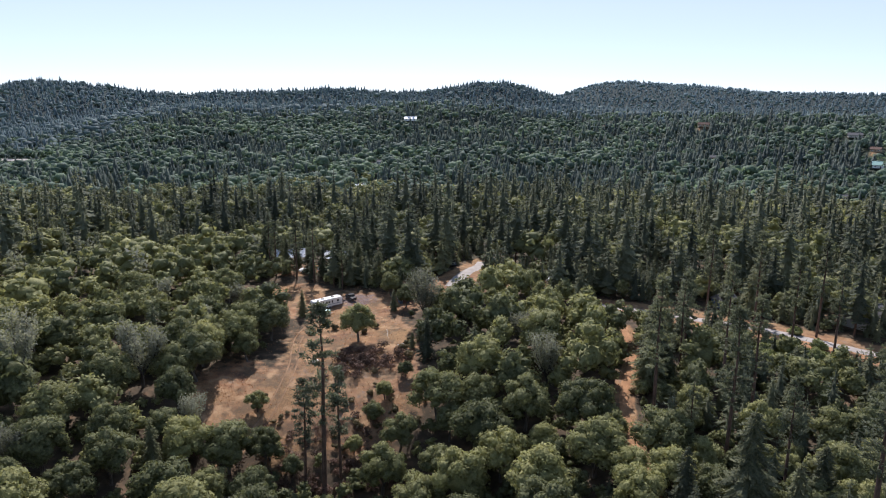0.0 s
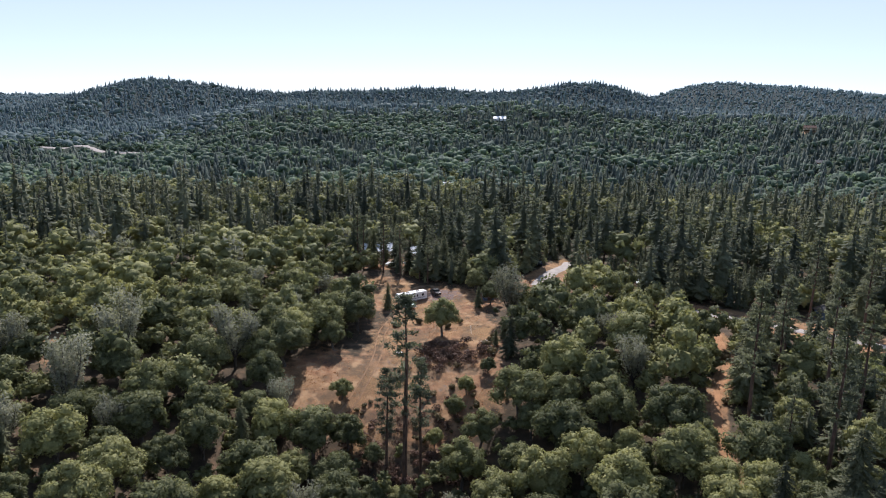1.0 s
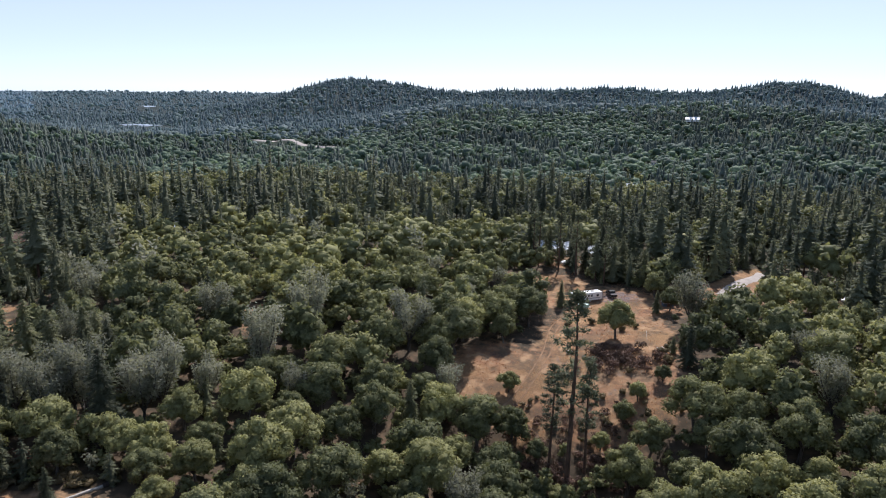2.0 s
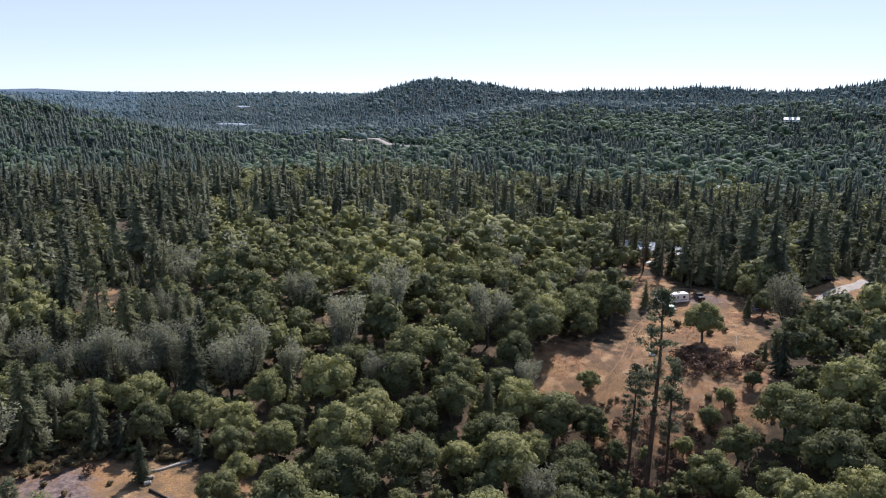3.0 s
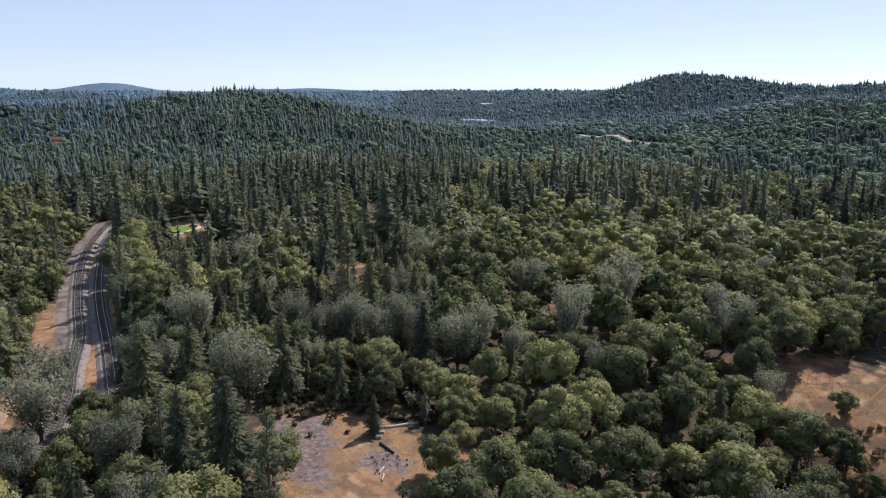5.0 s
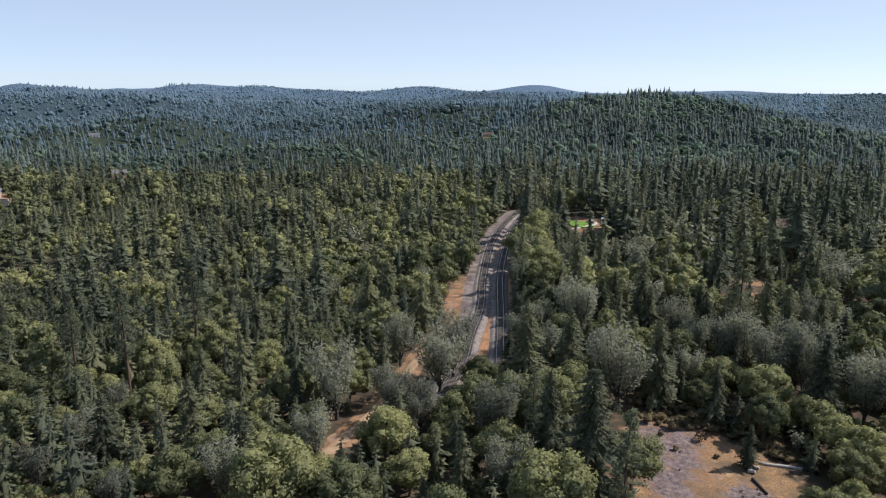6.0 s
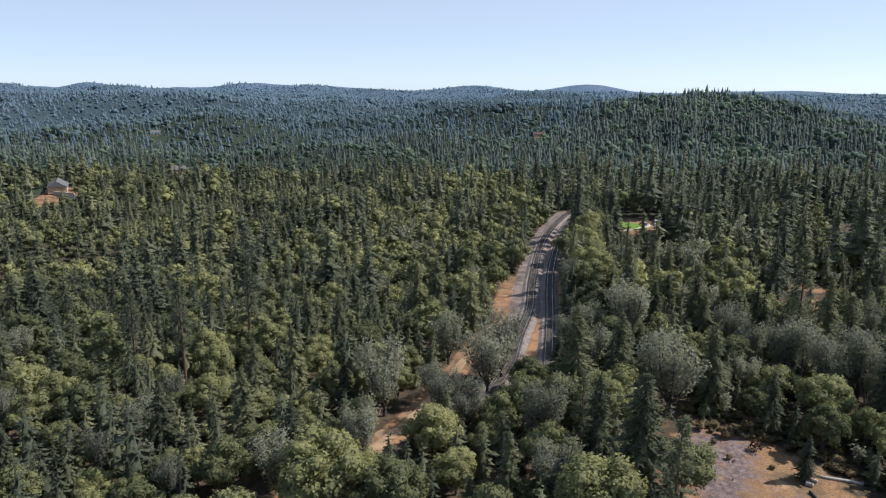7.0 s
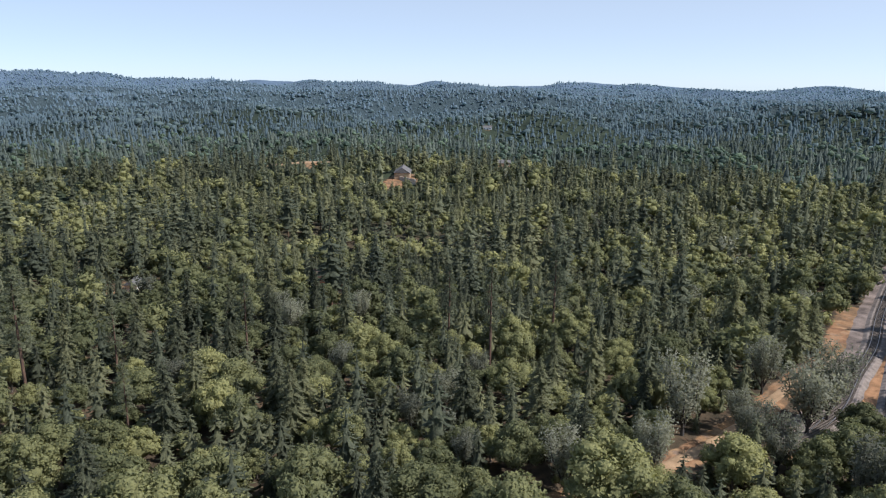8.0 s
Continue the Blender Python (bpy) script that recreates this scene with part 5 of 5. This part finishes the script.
def covered_trailer(x, y, turn):
    """A low trailer under a pale tied cover, on two wheels."""
    t = tagged(new("covered_trailer"), "small trailer under a pale teal cover", "trailer", "vehicles on the clearing")
    t.matrix_basis = pose(x, y, float(ground_z(x, y)), 0, 0, turn)
    part("deck", box((0, 0, 0.62), (3.6, 1.7, 0.16), 0.03), M_GREYPAINT, t)
    part("cover", box((0, 0, 1.18), (3.4, 1.75, 0.95), 0.3), M_ROOF_GREEN, t)
    part("drawbar", box((2.3, 0, 0.55), (1.2, 0.1, 0.1), 0.02), M_GREYPAINT, t)
    for side in (-1, 1):
        v, f = tube([(0, side * 0.9 - 0.1, 0.34), (0, side * 0.9 - 0.09, 0.34), (0, side * 0.9 + 0.09, 0.34), (0, side * 0.9 + 0.1, 0.34)], [0.2, 0.34, 0.34, 0.2], 14)
        new("wheel", mesh_from("wheel", v, f, M_RUBBER, smooth=True)).parent = t
    return t


def cooler(x, y):
    t = tagged(new("cooler_box"), "white plastic cooler lying on dry grass", "cooler")
    t.matrix_basis = pose(x, y, float(ground_z(x, y)), 0, 0, 25)
    body = part("body", box((0, 0, 0.28), (1.5, 0.7, 0.56), 0.06), M_WHITE, t)
    part("lid", box((0, 0, 0.62), (1.54, 0.74, 0.12), 0.04), M_WHITE, t)
    return t


# the clearing
travel_trailer(-36.5, 209.5, 223, "long white travel trailer parked on the dry clearing")
pickup(-29.8, 217.5, 120, "black pickup truck beside the white trailer", M_BLACK)
house(-12.5, 214.5, 20, 3.0, 2.2, 2.0, M_BLUE, M_ROOF_GREY, "small blue shed in the shade of the oaks", name="shed")
log(-12, 178, -9, 174.5, 0.18, 0.14, M_DEADWOOD, "bleached cut log lying on the dry slope")
log(-11, 179, -8, 175.5, 0.16, 0.12, M_DEADWOOD, "bleached cut log lying on the dry slope")
log(-16, 190, -15, 183, 0.05, 0.04, M_DEADWOOD, "thin bleached pole lying on dry grass")
house(-60, 268, 12, 10, 7, 2.8, M_WHITE, M_ROOF_WHITE, "white house with pale metal roof among pines", chimney=True)
house(-42, 266, 12, 8, 6, 2.8, M_WALL_TAN, M_ROOF_WHITE, "tan outbuilding with pale metal roof", name="shed")
pickup(-44, 252, 20, "white pickup truck parked by the house", M_WHITE, group="vehicles at the white house")
pickup(-51, 250, 35, "white car parked by the house", M_WHITE, False, group="vehicles at the white house")
covered_trailer(-35.8, 202.5, 40)
cooler(-32.5, 168.2)
travel_trailer(31, 237.5, 10, "small white trailer under the pines", 6.5)
pickup(39, 242, 60, "white car under the pines by the drive", M_WHITE, False)
pickup(60, 228.5, 80, "dark blue pickup truck parked on the lane", M_BLUE)
house(90, 214, 24, 6, 5, 2.6, M_BLUE, M_ROOF_GREY, "blue-grey shed open to the lane under pines", name="shed")
house(125, 196, 30, 14, 8, 2.8, M_CONCRETE, M_ROOF_GREY, "grey house behind the pine trunks", name="house")
pickup(4, 262, 100, "dark car at the end of the driveway", M_BLACK, False)
# oak woods and the yards behind them
house(-261, 192, 55, 15, 10, 2.9, M_WALL_TAN, M_ROOF_BROWN, "tan house with brown hipped roof among oaks", True, 0.28)
pickup(-268, 202, 10, "silver car in the orange yard", M_ROOF_WHITE, False)
pickup(-275, 206, 40, "white pickup truck in the orange yard", M_WHITE)
house(-225, 240, 40, 9, 6, 2.7, M_WALL_TAN, M_ROOF_WHITE, "small house with pale metal roof in oaks", name="cabin")
pickup(-218, 224, 15, "white car under the oaks", M_WHITE, False)
travel_trailer(-280, 253, 135, "white trailer half hidden by oaks", 7)
# homestead beside the railway
house(-271, 120, 70, 9, 6, 2.8, M_WHITE, M_ROOF_WHITE, "white pool house beside a green lawn", name="pool_house")
lawn = tagged(new("lawn", mesh_from("lawn", *tube([(0, 0, -0.2), (0, 0, 0.25), (0, 0, 0.28)], [1, 1, 0.01], 20), M_LAWN)), "watered green lawn edged by pale paving", "lawn", kind="structure")
lawn.matrix_basis = pose(-284, 110, float(ground_z(-284, 110)), 0, 0, 15) @ Matrix.Diagonal((8.5, 5.5, 1, 1))
ribbon("paving", smooth_line([(-276, 103), (-279, 111), (-283, 117), (-292, 118)]), 0.9, M_CONCRETE, "pale paved edge of the lawn", 0.3, 0.05, "paving")
# forest side
house(-150, -149, 20, 5, 3.5, 2.2, M_CONCRETE, M_ROOF_GREY, "small pale shed at a forest clearing", name="shed")
house(-189, -112, 30, 7, 5, 2.6, M_WALL_RED, M_ROOF_BROWN, "brown wooden shed beside bare orange ground", name="shed")
house(-384, -167, 20, 16, 9, 3.4, M_WALL_TAN, M_ROOF_GREY, "tan house with grey roof above a retaining wall")
tagged(part("retaining_wall", box((0, 0, 0.6), (22, 0.6, 3.4), 0.05), M_CONCRETE, None), "pale concrete retaining wall below the house", "wall", kind="structure").matrix_basis = pose(-374, -162, float(ground_z(-374, -162)), 0, 0, 60)
ribbon("sand_bench", smooth_line([(-386, -264), (-395, -249), (-405, -240), (-415, -231)]), 6, M_SAND, "pale sandy bench on the forest ridge", 0.3, 0.1, "bench")
for k, (fx, fy, rise, c) in enumerate(FARMS):
    spec = ((18, 10, M_WHITE, M_ROOF_WHITE, "large white house on a far wooded hill"), (14, 8, M_WALL_TAN, M_ROOF_BROWN, "tan house with brown roof on a far rise"),
            (12, 8, M_WALL_TAN, M_ROOF_BROWN, "small tan house on orange ground far off"), (10, 7, M_WALL_RED, M_ROOF_GREY, "reddish cabin among far trees"),
            (15, 8, M_CONCRETE, M_ROOF_GREY, "long grey building on a far slope"), (10, 7, M_WALL_TAN, M_ROOF_BROWN, "tan house above a bare orange slope"),
            (14, 10, M_WHITE, M_ROOF_GREEN, "barn with pale green metal roof"), (8, 5, M_WHITE, M_ROOF_GREY, "small white house by a dry yard"),
            (9, 6, M_WHITE, M_ROOF_WHITE, "small white building between conifers"), (8, 5, M_WHITE, M_ROOF_GREY, "small white cabin between conifers"),
            (10, 7, M_WHITE, M_ROOF_GREY, "white house on a far forest ridge"), (15, 8, M_WHITE, M_ROOF_WHITE, "long white house on a far forest ridge"),
            (13, 8, M_WHITE, M_ROOF_GREY, "white house with grey roof in far forest"), (9, 6, M_WALL_TAN, M_ROOF_GREY, "low tan house on bare forest ground"),
            (12, 8, M_WALL_TAN, M_ROOF_BROWN, "tan house high on the wooded knoll"))[k]
    house(fx, fy, (-math.degrees(math.atan2(fx, fy))) + 14 * math.sin(k * 2.1), spec[0], spec[1], 3.0, spec[2], spec[3], spec[4], group="scattered homes in the far woods")
# the cleared pad with its logs
log(-91.3, 68.8, -88.9, 74.9, 0.22, 0.30, M_DEADWOOD, "long bleached fallen trunk across the pad")
log(-88.9, 74.9, -88.4, 76.2, 0.42, 0.45, M_CHAR, "charred butt end of the fallen trunk")
log(-89.2, 65.6, -88.6, 66.4, 0.36, 0.36, M_DEADWOOD, "short white cut log lying on the pad")
log(-90.2, 67.2, -89.7, 67.8, 0.28, 0.28, M_DEADWOOD, "short white cut log lying on the pad")
log(-87.1, 65.0, -83.1, 64.8, 0.24, 0.18, M_CHAR, "dark charred log lying on orange soil")
log(-80.6, 60.8, -79.6, 59.2, 0.16, 0.14, M_DEADWOOD, "bleached branch on the orange soil")
log(-79.0, 59.6, -77.6, 58.2, 0.15, 0.12, M_DEADWOOD, "bleached branch on the orange soil")
log(-86.0, 78.0, -85.0, 80.6, 0.2, 0.16, M_DEADWOOD, "pale fallen trunk at the pad's edge")


def leaf_mesh(pieces, mat):
    v, f, soft = join(pieces)
    return mesh_from("foliage", v, f, mat, smooth=True, soft=soft)


def bushes():
    rng = np.random.default_rng(5)
    spec = [tagged(new("shrub"), "low grey-green bush on dry ground", "bush", "bushes on the dry ground") for _ in range(3)]
    for s in spec:
        wood, crown = shrub(rng, 260, 0.14)
        new("stem", mesh_from("stem", *join(wood), M_BARK_OAK)).parent = s
        new("foliage", leaf_mesh(crown, M_SHRUB)).parent = s
    for _ in range(3):
        spec.append(tagged(new("brown_bush"), "dead brown brush on the dry slope", "bush", "brown brush on the slope"))
        wood, crown = shrub(rng, 220, 0.13)
        new("stem", mesh_from("stem", *join(wood), M_BARK_OAK)).parent = spec[-1]
        new("foliage", leaf_mesh(crown[:1], M_BROWN_BRUSH)).parent = spec[-1]
    spots = []
    brown = 0
    # the first thicket is brush that also stands for the oak's shadow
    for cx, cy, sx, sy, n, top in ((-21, 169, 8, 6, 80, 1.8), (-26, 131, 15, 6, 60, 1.8), (-36, 127, 7, 4, 26, 1.8), (-18, 145, 8, 5, 34, 1.3), (-33, 140, 7, 4, 20, 1.1), (-94, 54, 6, 4, 8, 0.32), (-82, 62, 3, 4, 26, 0.28), (-110, 72, 9, 6, 26, 1.4)):
        for _ in range(n):
            x, y, s = cx + rng.normal(0, sx * 0.6), cy + rng.normal(0, sy * 0.6), rng.uniform(0.35, 1.0) * top
            m = pose(x, y, float(ground_z(x, y)), 0, 0, rng.uniform(0, 360)) @ Matrix.Diagonal((s, s, s * rng.uniform(0.7, 1.1), 1))
            ob = spec[3 + brown] if brown < 3 else copy_thing(spec[3 + brown % 3], Matrix())
            ob.matrix_basis = m
            brown += 1
    for cx, cy, sx, sy, n in ((-28, 192, 12, 8, 8), (-10, 172, 5, 10, 14), (-30, 140, 16, 10, 30), (-12, 150, 8, 14, 22), (-106, 68, 5, 7, 40), (-97, 74, 6, 3, 26), (-88, 79, 6, 2, 20), (-105, 60, 8, 12, 26), (51, 135, 4, 22, 26), (62, 175, 16, 14, 40), (-100, 5, 8, 12, 20), (-125, 40, 10, 8, 16)):
        for _ in range(n):
            spots.append((cx + rng.normal(0, sx * 0.6), cy + rng.normal(0, sy * 0.6), rng.uniform(0.45, 1.35)))
    for bx, by in BANK[::2]:
        spots += [(bx + rng.normal(0, 1.6), by + rng.normal(0, 1.6), rng.uniform(0.9, 1.9)) for _ in range(2)]
    for k, (x, y, s) in enumerate(spots):
        m = pose(x, y, float(ground_z(x, y)), 0, 0, rng.uniform(0, 360)) @ Matrix.Diagonal((s, s, s * rng.uniform(0.7, 1.1), 1))
        ob = spec[k] if k < 3 else copy_thing(spec[k % 3], Matrix())
        ob.matrix_basis = m
    green = [tagged(new("green_shrub"), "bright green leafy shrub beside the dirt path", "bush", "green shrubs by the path") for _ in range(3)]
    for s in green:
        wood, crown = shrub(rng, 420, 0.12)
        new("stem", mesh_from("stem", *join(wood), M_BARK_OAK)).parent = s
        new("foliage", leaf_mesh(crown, M_GREEN_SHRUB)).parent = s
    for k in range(90):
        x, y, s = 85 + rng.normal(0, 9), 167 + rng.normal(0, 8), rng.uniform(0.9, 2.2)
        ob = green[k] if k < 3 else copy_thing(green[k % 3], Matrix())
        ob.matrix_basis = pose(x, y, float(ground_z(x, y)), 0, 0, rng.uniform(0, 360)) @ Matrix.Diagonal((s, s, s * rng.uniform(0.7, 1.1), 1))
    for x, y, s in ((-104, 74, 1.7), (-104, 46, 1.1), (-120, 51, 1.2)):
        base = tagged(new("dry_bush"), "dead bush with reddish dry leaves", "bush", "dead bushes")
        wood, crown = shrub(rng, 260, 0.14)
        new("stem", mesh_from("stem", *join(wood), M_BARK_OAK)).parent = base
        new("foliage", leaf_mesh(crown[:1], M_DRY)).parent = base
        base.matrix_basis = pose(x, y, float(ground_z(x, y))) @ Matrix.Diagonal((s, s, s, 1))


bushes()


def dry_grass():
    rng = np.random.default_rng(9)
    x, y = rng.uniform(-75, 60, 60000), rng.uniform(100, 245, 60000)
    keep = (rng.random(len(x)) < bare_map(x, y) * (0.35 + 0.65 * (swell(x, y, 14, 3) > 0.05)))
    x, y = x[keep], y[keep]
    at = np.stack([x, y, ground_z(x, y) + 0.12], 1)
    v, f, soft = tri_cloud(rng, at, np.array([0, -0.7, 0.5]) + np.zeros((len(at), 3)), 0.15, 0.8, 0.5)
    tagged(new("dry_grass", mesh_from("dry_grass", v, f, M_STRAW, soft=soft)), "tufts of dry yellow grass on orange soil", "grass", kind="stuff")


dry_grass()
